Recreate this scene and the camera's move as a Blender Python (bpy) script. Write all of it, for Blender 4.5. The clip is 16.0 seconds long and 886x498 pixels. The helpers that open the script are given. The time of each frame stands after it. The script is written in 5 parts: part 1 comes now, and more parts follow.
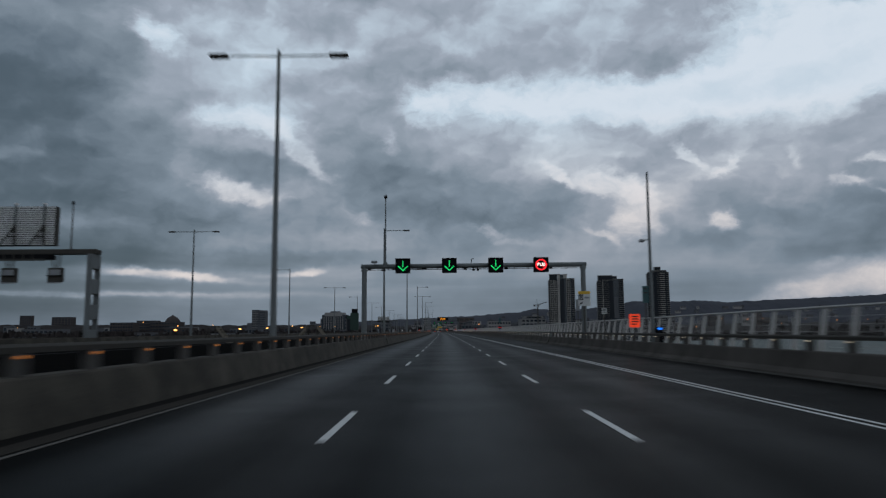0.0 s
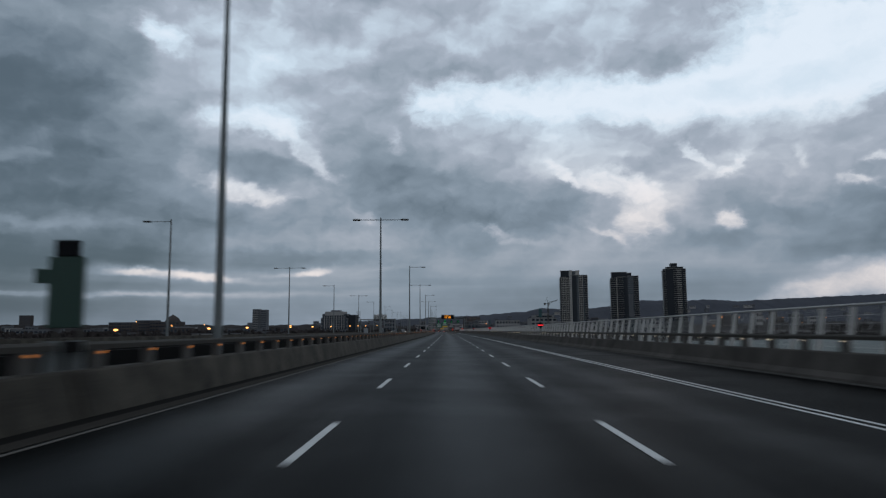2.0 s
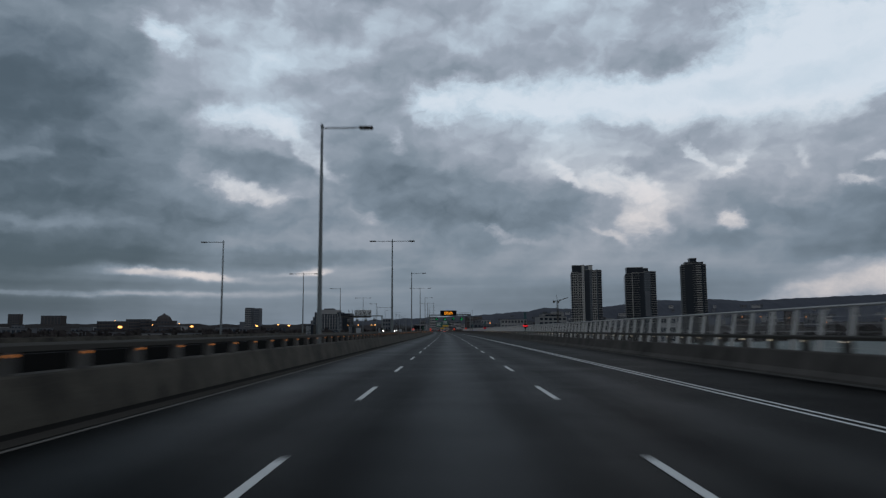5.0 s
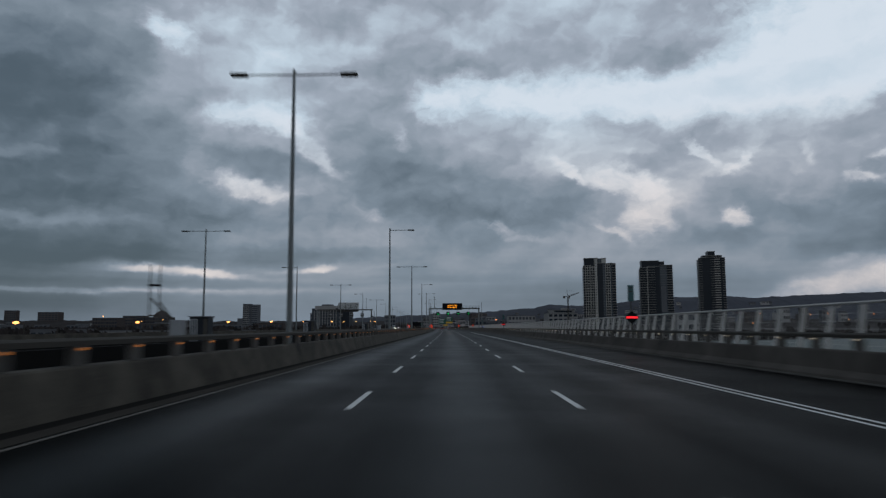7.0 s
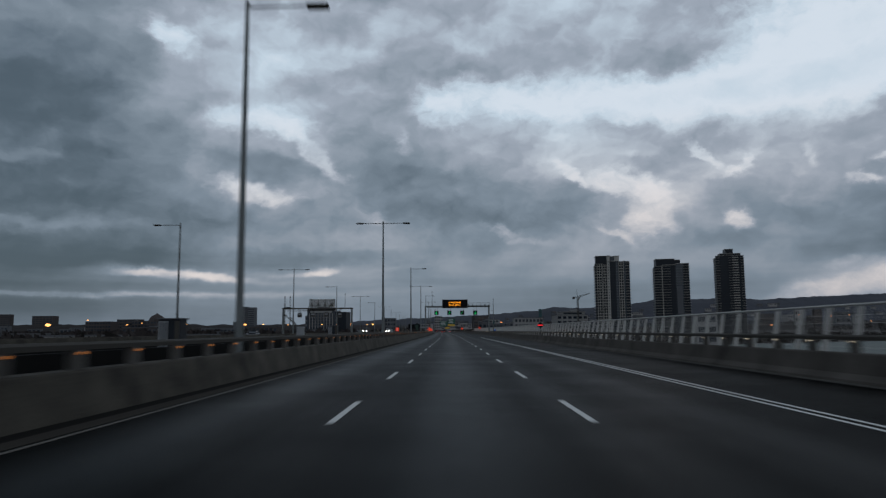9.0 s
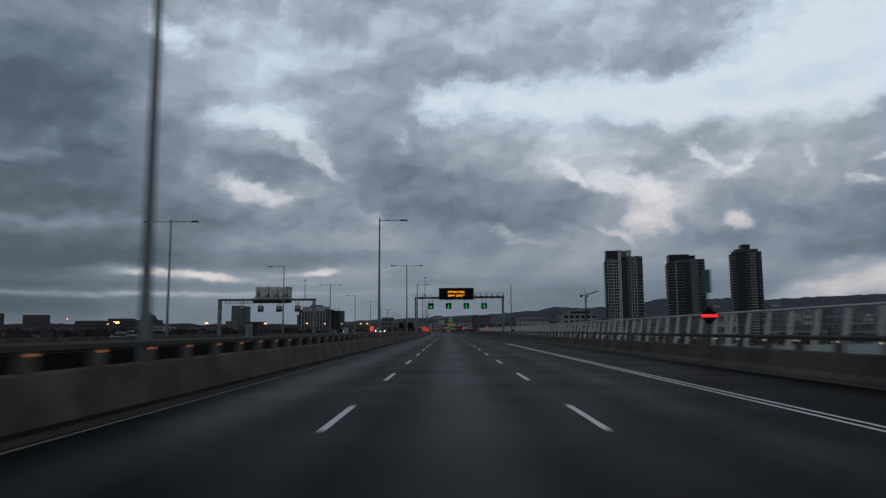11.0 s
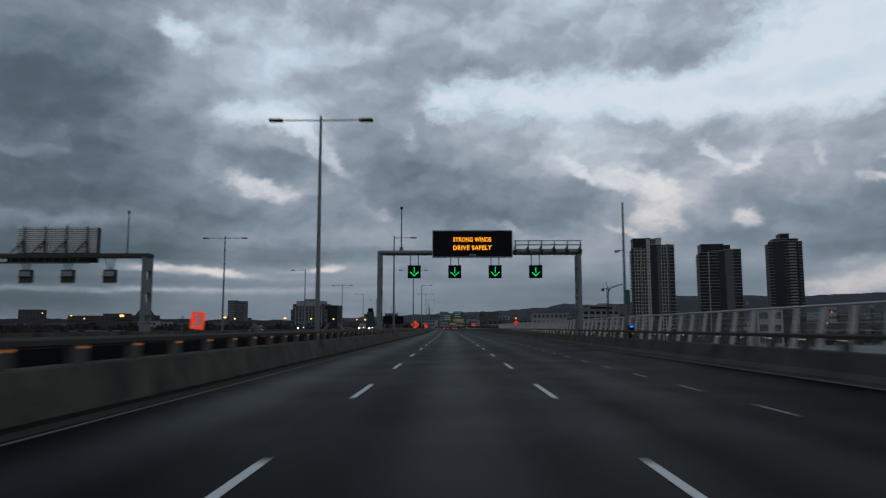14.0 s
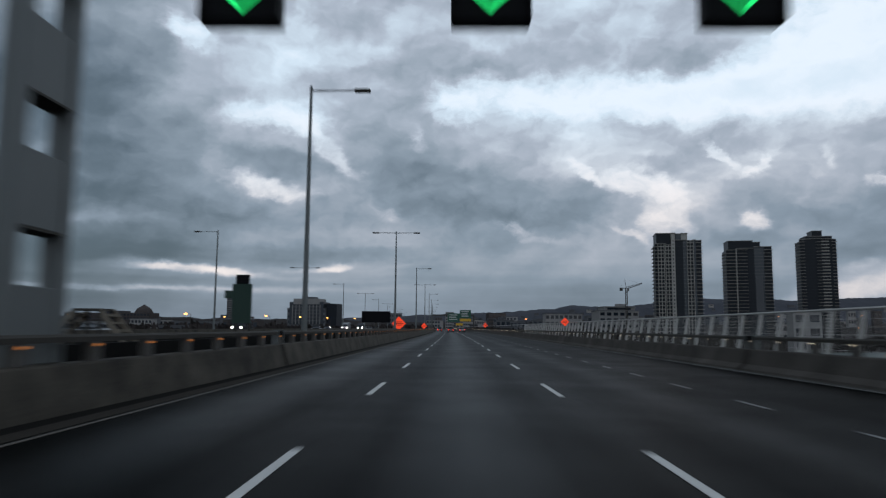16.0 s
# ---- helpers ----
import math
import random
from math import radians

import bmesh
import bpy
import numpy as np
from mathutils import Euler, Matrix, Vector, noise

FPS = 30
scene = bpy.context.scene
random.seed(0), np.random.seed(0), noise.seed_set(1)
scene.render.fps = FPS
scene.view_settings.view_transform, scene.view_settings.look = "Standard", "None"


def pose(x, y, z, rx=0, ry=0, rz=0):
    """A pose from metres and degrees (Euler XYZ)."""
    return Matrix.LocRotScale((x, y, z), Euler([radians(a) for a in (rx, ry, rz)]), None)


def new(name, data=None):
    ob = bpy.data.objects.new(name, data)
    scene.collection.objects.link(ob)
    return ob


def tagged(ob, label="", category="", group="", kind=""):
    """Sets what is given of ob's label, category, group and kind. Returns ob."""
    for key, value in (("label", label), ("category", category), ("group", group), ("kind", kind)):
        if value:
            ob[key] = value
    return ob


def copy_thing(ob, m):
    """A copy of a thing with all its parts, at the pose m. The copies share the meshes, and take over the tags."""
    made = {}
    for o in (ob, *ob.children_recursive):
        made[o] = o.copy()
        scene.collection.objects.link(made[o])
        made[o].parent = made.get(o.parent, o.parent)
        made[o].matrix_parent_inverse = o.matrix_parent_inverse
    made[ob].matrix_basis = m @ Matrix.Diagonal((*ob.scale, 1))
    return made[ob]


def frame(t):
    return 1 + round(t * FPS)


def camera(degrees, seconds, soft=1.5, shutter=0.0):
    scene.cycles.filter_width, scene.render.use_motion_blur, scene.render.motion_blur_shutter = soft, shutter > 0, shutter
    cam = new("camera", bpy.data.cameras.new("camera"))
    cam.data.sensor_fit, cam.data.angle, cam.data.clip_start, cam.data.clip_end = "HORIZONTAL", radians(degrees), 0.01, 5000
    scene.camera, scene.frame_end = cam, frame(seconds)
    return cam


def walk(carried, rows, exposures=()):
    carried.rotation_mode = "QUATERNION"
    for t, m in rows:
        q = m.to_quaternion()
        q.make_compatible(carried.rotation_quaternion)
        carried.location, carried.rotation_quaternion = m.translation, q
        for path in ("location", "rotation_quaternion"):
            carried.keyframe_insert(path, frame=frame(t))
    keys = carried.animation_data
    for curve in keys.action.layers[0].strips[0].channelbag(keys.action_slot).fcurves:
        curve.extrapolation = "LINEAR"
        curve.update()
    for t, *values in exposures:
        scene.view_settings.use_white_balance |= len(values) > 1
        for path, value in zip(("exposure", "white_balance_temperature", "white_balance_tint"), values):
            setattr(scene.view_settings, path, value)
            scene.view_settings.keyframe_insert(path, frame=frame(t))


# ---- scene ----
LANE = 3.66
# the bridge bends gently to the left, a little more towards its end: degrees of heading per metre and per square metre
BEND, TIGHTEN = 0.001486, 2.81e-6
BOW_2, BOW_3 = radians(BEND) / 2, radians(TIGHTEN) / 3


def heading(s):
    return BEND * s + TIGHTEN * s * abs(s)


def road(s, off=0.0, z=0.0):
    """A point of the bridge: metres along, metres right of the middle lane's line, metres above the deck."""
    a = radians(heading(s))
    return Vector((-(BOW_2 * s * s + BOW_3 * s * s * abs(s)) + off * math.cos(a), s + off * math.sin(a), z))


def at(s, off=0.0, z=0.0, turn=0.0):
    p = road(s, off, z)
    return pose(p.x, p.y, p.z, 0, 0, heading(s) + turn)


# ---- camera ----
cam = camera(64.2, 16.0, 1.3, 0.5)
EYE = 1.275
# seconds, metres along, metres to the right, yaw, pitch, roll
PATH = [
    (0.0, 0.0, -0.128, 0.22, 6.6, 0.34), (0.5, 13.9, -0.074, 0.28, 6.56, 0.5), (1.0, 27.9, 0.015, 0.39, 6.65, 0.56), (1.5, 41.8, 0.014, 0.54, 6.56, 0.52),
    (2.0, 55.7, 0.021, 0.68, 6.58, 0.38), (2.5, 69.6, -0.028, 0.75, 6.5, 0.25), (3.0, 83.7, -0.021, 0.59, 6.56, 0.11), (3.5, 97.6, -0.014, 0.61, 6.63, 0.27),
    (4.0, 111.6, 0.028, 0.65, 6.64, 0.36), (6.5, 182.4, 0.084, 1.0, 6.36, 0.12), (7.0, 196.3, 0.052, 1.09, 6.33, 0.23), (7.5, 210.4, 0.091, 1.15, 6.4, 0.22),
    (8.0, 224.3, 0.085, 1.13, 6.48, 0.21), (8.5, 238.3, 0.077, 1.18, 6.52, 0.3), (9.0, 252.2, 0.123, 1.29, 6.58, 0.39), (11.5, 321.3, 0.101, 1.27, 6.57, 0.26),
    (12.0, 335.0, 0.167, 1.3, 6.47, 0.25), (12.5, 348.8, 0.167, 1.28, 6.43, 0.44), (13.0, 362.6, 0.196, 1.68, 6.45, 0.47), (13.5, 376.3, 0.214, 1.61, 6.52, 0.31),
    (14.0, 390.0, 0.229, 1.8, 6.32, 0.05), (14.5, 403.7, 0.227, 1.92, 6.41, 0.07), (15.0, 417.4, 0.175, 2.1, 6.42, 0.01), (15.5, 430.9, 0.16, 2.23, 6.44, -0.09),
    (16.0, 443.97, 0.07, 2.27, 6.38, -0.5),
]


def eye_pose(s, off, yaw, pitch, roll):
    p = road(s, off, EYE)
    return pose(p.x, p.y, p.z, 90 + pitch, roll, yaw)


# the film camera opens up under each gantry
walk(cam, [(t, eye_pose(*row)) for t, *row in PATH], [(0.0, 0.0), (1.0, 0.0), (1.5, 0.13), (2.0, 0.22), (2.5, 0.05), (3.0, 0.03), (4.0, 0.0), (15.0, 0.0), (15.5, 0.15), (16.0, 0.33)])
# ---- sky ----
world = bpy.data.worlds.new("sky")
scene.world = world
world.use_nodes = True
wt = world.node_tree
wt.nodes.clear()


class Graph:
    """Short forms for shader nodes."""

    def __init__(self, tree):
        self.t = tree

    def node(self, kind, **props):
        n = self.t.nodes.new(kind)
        for k, v in props.items():
            setattr(n, k, v)
        return n

    def put(self, socket, v):
        if isinstance(v, bpy.types.NodeSocket):
            self.t.links.new(v, socket)
        else:
            socket.default_value = v

    def math(self, op, a, b=0.0, c=0.0, clamp=False):
        n = self.node("ShaderNodeMath", operation=op, use_clamp=clamp)
        for i, v in enumerate((a, b, c)):
            self.put(n.inputs[i], v)
        return n.outputs[0]

    def noise(self, vec, scale, detail=6.0, rough=0.55, distort=0.0):
        n = self.node("ShaderNodeTexNoise")
        if vec is not None:
            self.put(n.inputs["Vector"], vec)
        for k, v in (("Scale", scale), ("Detail", detail), ("Roughness", rough), ("Distortion", distort)):
            n.inputs[k].default_value = v
        return n.outputs["Fac"]

    def ramp(self, fac, stops, ease="LINEAR"):
        n = self.node("ShaderNodeValToRGB")
        n.color_ramp.interpolation = ease
        els = n.color_ramp.elements
        while len(els) < len(stops):
            els.new(0.5)
        for e, (p, c) in zip(els, stops):
            e.position, e.color = p, (*c, 1.0) if len(c) == 3 else c
        self.put(n.inputs[0], fac)
        return n.outputs[0]

    def mix(self, fac, a, b, blend="MIX"):
        n = self.node("ShaderNodeMix", data_type="RGBA", blend_type=blend)
        self.put(n.inputs[0], fac)
        self.put(n.inputs[6], a if isinstance(a, bpy.types.NodeSocket) else (*a, 1.0))
        self.put(n.inputs[7], b if isinstance(b, bpy.types.NodeSocket) else (*b, 1.0))
        return n.outputs[2]


W = Graph(wt)
coord = W.node("ShaderNodeTexCoord").outputs["Generated"]
sep = W.node("ShaderNodeSeparateXYZ")
W.put(sep.inputs[0], coord)
dx, dy, dz = sep.outputs
az = W.math("MULTIPLY", W.math("ARCTAN2", dx, dy), 180 / math.pi)
el = W.math("MULTIPLY", W.math("ARCSINE", dz), 180 / math.pi)


def joined(a, b, c=0.0):
    n = W.node("ShaderNodeCombineXYZ")
    for k, v in enumerate((a, b, c)):
        W.put(n.inputs[k], v)
    return n.outputs[0]


def vector(op, a, b):
    n = W.node("ShaderNodeVectorMath", operation=op)
    W.put(n.inputs[0], a)
    W.put(n.inputs[1], b)
    return n.outputs[0]


# cloud fields as (azimuth, elevation, half-width, half-height, tilt, amount), in degrees
GAPS_CLEAR = [
    (28.1, 20.5, 6.52, 4.2, -10, 1.0), (32.7, 21.8, 5.5, 4.16, -12, 0.8), (24.1, 18.2, 3.33, 1.94, -7, 0.7), (18.2, 18.0, 4.24, 1.41, -5, 0.6), (3.6, 18.2, 5.0, 1.5, -8, 0.82),
    (9.9, 18.3, 6.69, 1.54, -3, 0.92), (16.9, 17.2, 5.88, 1.51, -5, 0.6), (23.9, 16.8, 6.23, 1.79, -4, 0.5), (31.4, 17.7, 4.0, 1.53, 4, 0.6), (-1.6, 17.5, 2.51, 1.22, -28, 0.85),
    (31.5, 22.9, 1.28, 0.98, -12, -0.9), (19.3, 16.9, 1.06, 0.53, -5, -0.5), (-4.7, 15.5, 1.03, 0.58, -58, 0.5), (6.1, 20.3, 2.93, 0.72, -2, 0.3),
]
GAPS_WEST = [
    (-16.7, 25.5, 3.3, 1.32, 23, 0.3), (-22.8, 21.7, 2.08, 0.88, -21, 0.92), (-20.4, 22.7, 3.36, 1.45, -3, 0.2), (-11.7, 26.4, 2.91, 1.09, 4, 0.3), (-16.0, 16.5, 3.6, 1.05, 0, 1.0),
    (-13.5, 15.9, 2.13, 0.74, -17, 0.35), (-11.1, 13.8, 2.6, 0.61, -40, 0.75), (-16.7, 11.1, 2.7, 0.65, -9, 1.1), (-12.9, 10.7, 1.68, 0.38, 12, 0.3), (-6.8, 9.2, 1.43, 0.57, -34, 0.4),
    (-5.1, 12.3, 1.42, 0.57, -59, 0.2), (-9.1, 19.2, 2.82, 0.93, -26, 0.2),
]
GAPS_EAST = [
    (13.5, 11.5, 2.58, 0.88, -15, 0.95), (15.3, 8.6, 1.5, 2.1, -6, 0.85), (17.3, 10.0, 1.6, 0.9, -20, 0.35), (9.5, 12.5, 1.32, 0.38, -49, 0.75), (12.5, 7.8, 1.48, 0.32, -30, 0.7), (11.5, 11.3, 1.69, 0.55, -32, 0.3),
    (19.6, 13.3, 1.52, 0.34, -39, 0.85), (22.4, 12.5, 1.68, 0.35, 37, 0.8), (21.0, 11.7, 1.02, 0.4, -4, 0.35), (21.8, 8.1, 0.92, 0.71, -3, 1.0), (30.2, 10.5, 1.25, 0.29, 3, 0.75),
    (32.6, 11.7, 1.48, 0.32, 10, 0.8), (26.8, 12.6, 0.68, 0.35, -56, 0.5), (32.9, 9.4, 1.08, 0.27, -28, 0.4), (3.1, 8.2, 1.45, 0.42, -14, 0.62), (5.2, 7.2, 1.91, 0.24, -9, 0.4),
    (17.2, 12.9, 1.16, 0.54, -4, 0.2),
]
GAPS_LOW = [
    (30.1, 3.2, 4.36, 1.24, 3, 0.53), (26.7, 2.7, 2.71, 0.68, 7, 0.46), (32.9, 3.9, 3.08, 1.38, -2, 0.5), (28.3, 4.6, 1.16, 0.36, 25, 0.25), (20.0, 1.8, 4.65, 0.63, 1, 0.25),
    (-22.3, 4.5, 3.3, 0.34, -5, 0.74), (-18.9, 4.2, 2.63, 0.26, -7, 0.66), (-25.2, 4.5, 2.01, 0.22, 5, 0.47), (-10.9, 4.7, 1.11, 0.24, 11, 0.76), (-13.0, 4.4, 2.29, 0.17, 5, 0.47),
    (-29.4, 2.8, 8.63, 0.21, 1, 0.47), (-18.9, 2.8, 6.51, 0.21, 1, 0.33), (-5.1, 5.0, 1.91, 0.19, 6, 0.28),
]
THIN_CLOUD = [
    (-12.5, 20.1, 8.95, 3.38, -8, 0.11), (-8.6, 23.9, 11.25, 3.05, 3, 0.08), (-18.0, 17.9, 5.68, 5.96, -41, 0.12), (10.1, 24.2, 12.57, 3.45, -4, 0.2), (6.5, 14.8, 9.15, 2.15, 0, 0.2),
    (28.0, 12.6, 6.51, 2.54, 10, 0.1), (15.3, 11.3, 9.94, 4.58, -3, 0.12), (-33.6, 12.6, 3.91, 0.52, 4, 0.1), (-31.5, 7.9, 5.48, 0.63, 0, 0.14), (-19.4, 7.5, 6.11, 0.82, -3, 0.06),
    (-7.0, 6.9, 7.61, 0.95, -11, 0.06), (24.1, 4.9, 4.82, 1.05, -8, 0.08), (13.3, 4.8, 11.8, 1.02, 1, 0.07), (-9.5, 12.0, 4.23, 2.84, -38, 0.08), (25.4, 16.6, 8.95, 3.37, -7, 0.1),
    (-16.7, 3.2, 22.21, 0.46, 1, 0.05), (-23.1, 15.3, 3.79, 5.7, -5, 0.08), (4.8, 7.5, 7.0, 0.6, -6, 0.06),
]
HEAVY_CLOUD = [
    (-32.0, 12.1, 10.5, 8.6, 7, -0.25), (-26.0, 15.0, 6.5, 6.5, 8, -0.05), (-21.7, 11.5, 7.25, 4.03, -15, -0.06), (-33.9, 19.2, 7.0, 5.4, 11, -0.12), (-29.9, 6.1, 9.74, 1.44, 1, -0.12), (-15.1, 13.2, 4.58, 1.01, -3, -0.14),
    (-5.1, 13.0, 5.76, 3.79, -24, -0.07), (13.9, 24.3, 3.77, 1.7, -5, -0.02), (2.1, 10.3, 9.66, 2.09, -9, -0.10), (0.2, 8.6, 7.23, 1.15, -8, -0.10), (28.9, 7.3, 8.62, 2.53, 0, -0.13),
    (23.0, 9.8, 4.57, 1.75, -15, -0.02), (18.7, 6.0, 7.78, 1.35, 2, -0.02), (-5.6, 6.4, 12.41, 0.95, 5, -0.06), (-17.5, 5.75, 9.0, 0.62, -1, -0.13), (-27.0, 5.6, 7.0, 0.55, 0, -0.06), (28.4, 14.1, 3.42, 1.43, 15, -0.05), (-1.8, 13.5, 5.85, 2.35, 0, -0.04),
    (7.9, 12.0, 2.87, 1.41, -31, -0.06), (3.2, 9.4, 7.5, 0.75, -6, -0.07),
]
HEAVY_LOW = [
    (-0.6, 0.4, 52.25, 2.37, 0, -0.1), (-31.9, 1.5, 12.86, 2.88, 1, -0.17), (30.6, 5.7, 6.89, 0.74, 6, -0.08), (-24.8, 5.1, 10.96, 0.4, -1, -0.12), (-20.5, 3.4, 14.09, 0.31, 0, -0.09),
    (-26.7, 2.0, 14.88, 0.52, 1, -0.06), (-11.3, 5.4, 6.5, 0.47, 7, -0.06), (-23.8, 8.9, 10.78, 1.32, -1, -0.1), (11.9, 3.0, 13.7, 0.93, -1, -0.04), (9.6, 1.9, 12.02, 0.56, 0, -0.03),
    (-4.6, 3.8, 7.62, 0.39, 2, -0.04), (-34.2, 4.3, 5.16, 2.83, 2, -0.12), (16.4, 3.6, 18.92, 1.83, -1, -0.08),
]

plane = joined(az, W.math("MULTIPLY", el, 1.45))
# the low layers lie flatter than the high heaps
heap = W.node("ShaderNodeMapRange", interpolation_type="SMOOTHSTEP")
W.put(heap.inputs["Value"], el)
heap.inputs["From Min"].default_value, heap.inputs["From Max"].default_value = 3.0, 9.0
heap.inputs["To Min"].default_value = 0.3
puff = W.math("MULTIPLY", heap.outputs[0], 1.0)


def warp(scale, detail, amount):
    """An uneven shift of the sky, in degrees, flatter near the horizon."""
    n = W.node("ShaderNodeTexNoise")
    W.put(n.inputs["Vector"], plane)
    for key, v in (("Scale", scale), ("Detail", detail), ("Roughness", 0.55)):
        n.inputs[key].default_value = v
    reach = joined(W.math("MULTIPLY", puff, amount), W.math("MULTIPLY", puff, amount * 0.75))
    return vector("MULTIPLY", vector("SUBTRACT", n.outputs["Color"], (0.5, 0.5, 0.5)), reach)


shift = vector("ADD", warp(0.16, 1.0, 2.2), warp(0.55, 6.0, 2.4))
where = vector("ADD", joined(az, el), shift)
billow = vector("ADD", plane, shift)


def fields(table, total, spread=1.6):
    """Adds the soft ellipses of a table to a value."""
    for a0, e0, ra, re, tilt, amount in table:
        mp = W.node("ShaderNodeMapping", vector_type="TEXTURE")
        W.put(mp.inputs["Vector"], where)
        mp.inputs["Location"].default_value = (a0, e0, 0)
        mp.inputs["Rotation"].default_value = (0, 0, radians(tilt))
        mp.inputs["Scale"].default_value = (ra * spread, re * spread, 1)
        gr = W.node("ShaderNodeTexGradient", gradient_type="SPHERICAL")
        W.put(gr.inputs[0], mp.outputs[0])
        mr = W.node("ShaderNodeMapRange", interpolation_type="SMOOTHSTEP")
        W.put(mr.inputs["Value"], gr.outputs["Fac"])
        mr.inputs["From Max"].default_value, mr.inputs["To Max"].default_value = 0.8, amount
        total = W.math("ADD", total, mr.outputs[0])
    return total


def about(value, amount):
    return W.math("MULTIPLY", W.math("SUBTRACT", value, 0.5), amount)


# thickness of the cloud as brightness
level = W.math("ADD", 0.463, about(W.noise(plane, 0.09, 4, 0.55, 0.2), 0.14))
level = fields(THIN_CLOUD + HEAVY_CLOUD + HEAVY_LOW, level)
# relief of the heaps: lit from the upper right, dark beneath
for size, step, depth in ((0.12, (-1.0, 2.0, 0.0), 0.75), (0.28, (-0.45, 0.9, 0.0), 0.26), (0.7, (-0.2, 0.4, 0.0), 0.05)):
    here = W.noise(billow, size, 4, 0.5, 0.1)
    below = W.noise(vector("ADD", billow, step), size, 4, 0.5, 0.1)
    level = W.math("ADD", level, W.math("MULTIPLY", W.math("MULTIPLY", W.math("SUBTRACT", here, below), depth), heap.outputs[0]))
# flat layers near the horizon and long banks lower in the west
layers = W.noise(joined(W.math("MULTIPLY", az, 0.05), W.math("MULTIPLY", el, 1.1)), 1.0, 5, 0.55, 0.2)
flat = W.math("SUBTRACT", 1.0, heap.outputs[0])
level = W.math("ADD", level, W.math("MULTIPLY", about(layers, 0.22), flat))
west = W.node("ShaderNodeMapRange", interpolation_type="SMOOTHSTEP")
W.put(west.inputs["Value"], W.math("ADD", el, W.math("MULTIPLY", az, 0.45)))
west.inputs["From Min"].default_value, west.inputs["From Max"].default_value = 6.0, -4.0
west.inputs["To Max"].default_value = 0.26
split = W.node("ShaderNodeSeparateXYZ")
W.put(split.inputs[0], where)
banks = W.noise(joined(W.math("MULTIPLY", W.math("ADD", az, W.math("MULTIPLY", el, 0.8)), 0.07), W.math("MULTIPLY", split.outputs[1], 0.4)), 1.0, 5, 0.5, 0.3)
level = W.math("ADD", level, W.math("MULTIPLY", W.math("SUBTRACT", banks, 0.5), west.outputs[0]))
level = W.math("SMOOTH_MAX", level, 0.06, 0.12)
# torn gaps, through which the bright upper sky shows, in a wide pale fringe
gap = fields(GAPS_CLEAR + GAPS_WEST + GAPS_EAST + GAPS_LOW, 0.0, 1.9)
torn = W.math("ADD", about(W.noise(billow, 0.26, 7, 0.6, 0.4), 2.8), about(W.noise(billow, 0.8, 6, 0.62, 0.3), 1.6))
torn = W.math("MULTIPLY", torn, W.math("ADD", 0.4, W.math("MULTIPLY", heap.outputs[0], 0.6)))
gap = W.math("MULTIPLY", gap, W.math("MAXIMUM", W.math("ADD", 1.0, W.math("DIVIDE", torn, W.math("ADD", 1.0, W.math("MULTIPLY", W.math("MULTIPLY", gap, gap), 0.8)))), 0.0))
gap = W.math("DIVIDE", gap, W.math("ADD", 1.0, W.math("MULTIPLY", gap, 0.4)))
level = W.math("ADD", level, W.math("MULTIPLY", W.math("MINIMUM", gap, 1.0), 0.14))
clear = W.node("ShaderNodeMapRange", interpolation_type="SMOOTHSTEP")
W.put(clear.inputs["Value"], gap)
clear.inputs["From Min"].default_value, clear.inputs["From Max"].default_value = 0.16, 1.06
# thin lit vapour fringes a gap, the open sky within is a little deeper
deep = W.node("ShaderNodeMapRange", interpolation_type="SMOOTHSTEP")
W.put(deep.inputs["Value"], gap)
deep.inputs["From Min"].default_value, deep.inputs["From Max"].default_value = 0.9, 1.4
deep.inputs["To Min"].default_value, deep.inputs["To Max"].default_value = 0.90, 0.80
level = W.math("ADD", W.math("MULTIPLY", level, W.math("SUBTRACT", 1.0, clear.outputs[0])), W.math("MULTIPLY", deep.outputs[0], clear.outputs[0]))
tone = W.ramp(level, [(0.0, (0.054, 0.08, 0.105)), (0.2, (0.12, 0.159, 0.202)), (0.4, (0.205, 0.254, 0.309)), (0.6, (0.332, 0.381, 0.456)), (0.8, (0.527, 0.631, 0.73)), (0.9, (0.658, 0.73, 0.815)), (1.0, (0.73, 0.791, 0.855))])
# the low bright streaks are slightly rosy
low = W.ramp(W.math("DIVIDE", el, 20.0), [(0.0, (1, 1, 1)), (0.45, (0.75, 0.75, 0.75)), (0.85, (0, 0, 0))])
rose = W.mix(low, tone, W.ramp(level, [(0.0, (0.048, 0.074, 0.1)), (0.2, (0.105, 0.141, 0.181)), (0.4, (0.181, 0.229, 0.289)), (0.6, (0.320, 0.350, 0.409)), (0.75, (0.515, 0.491, 0.509)), (0.9, (0.761, 0.68, 0.651)), (1.0, (0.823, 0.745, 0.716))]))
air = W.node("ShaderNodeTexSky", sky_type="NISHITA", sun_disc=False)
air.sun_elevation, air.sun_rotation = radians(6.0), radians(150.0)
blend = W.node("ShaderNodeMix", data_type="RGBA", blend_type="MIX")
W.put(blend.inputs[0], 0.004)
W.put(blend.inputs[6], rose)
W.put(blend.inputs[7], air.outputs[0])
back = W.node("ShaderNodeBackground")
W.put(back.inputs[0], blend.outputs[2])
# an overcast sky is brighter towards the zenith
zenith = W.node("ShaderNodeMapRange", interpolation_type="SMOOTHSTEP")
W.put(zenith.inputs["Value"], el)
zenith.inputs["From Min"].default_value, zenith.inputs["From Max"].default_value = 30.0, 75.0
zenith.inputs["To Min"].default_value, zenith.inputs["To Max"].default_value = 1.0, 1.15
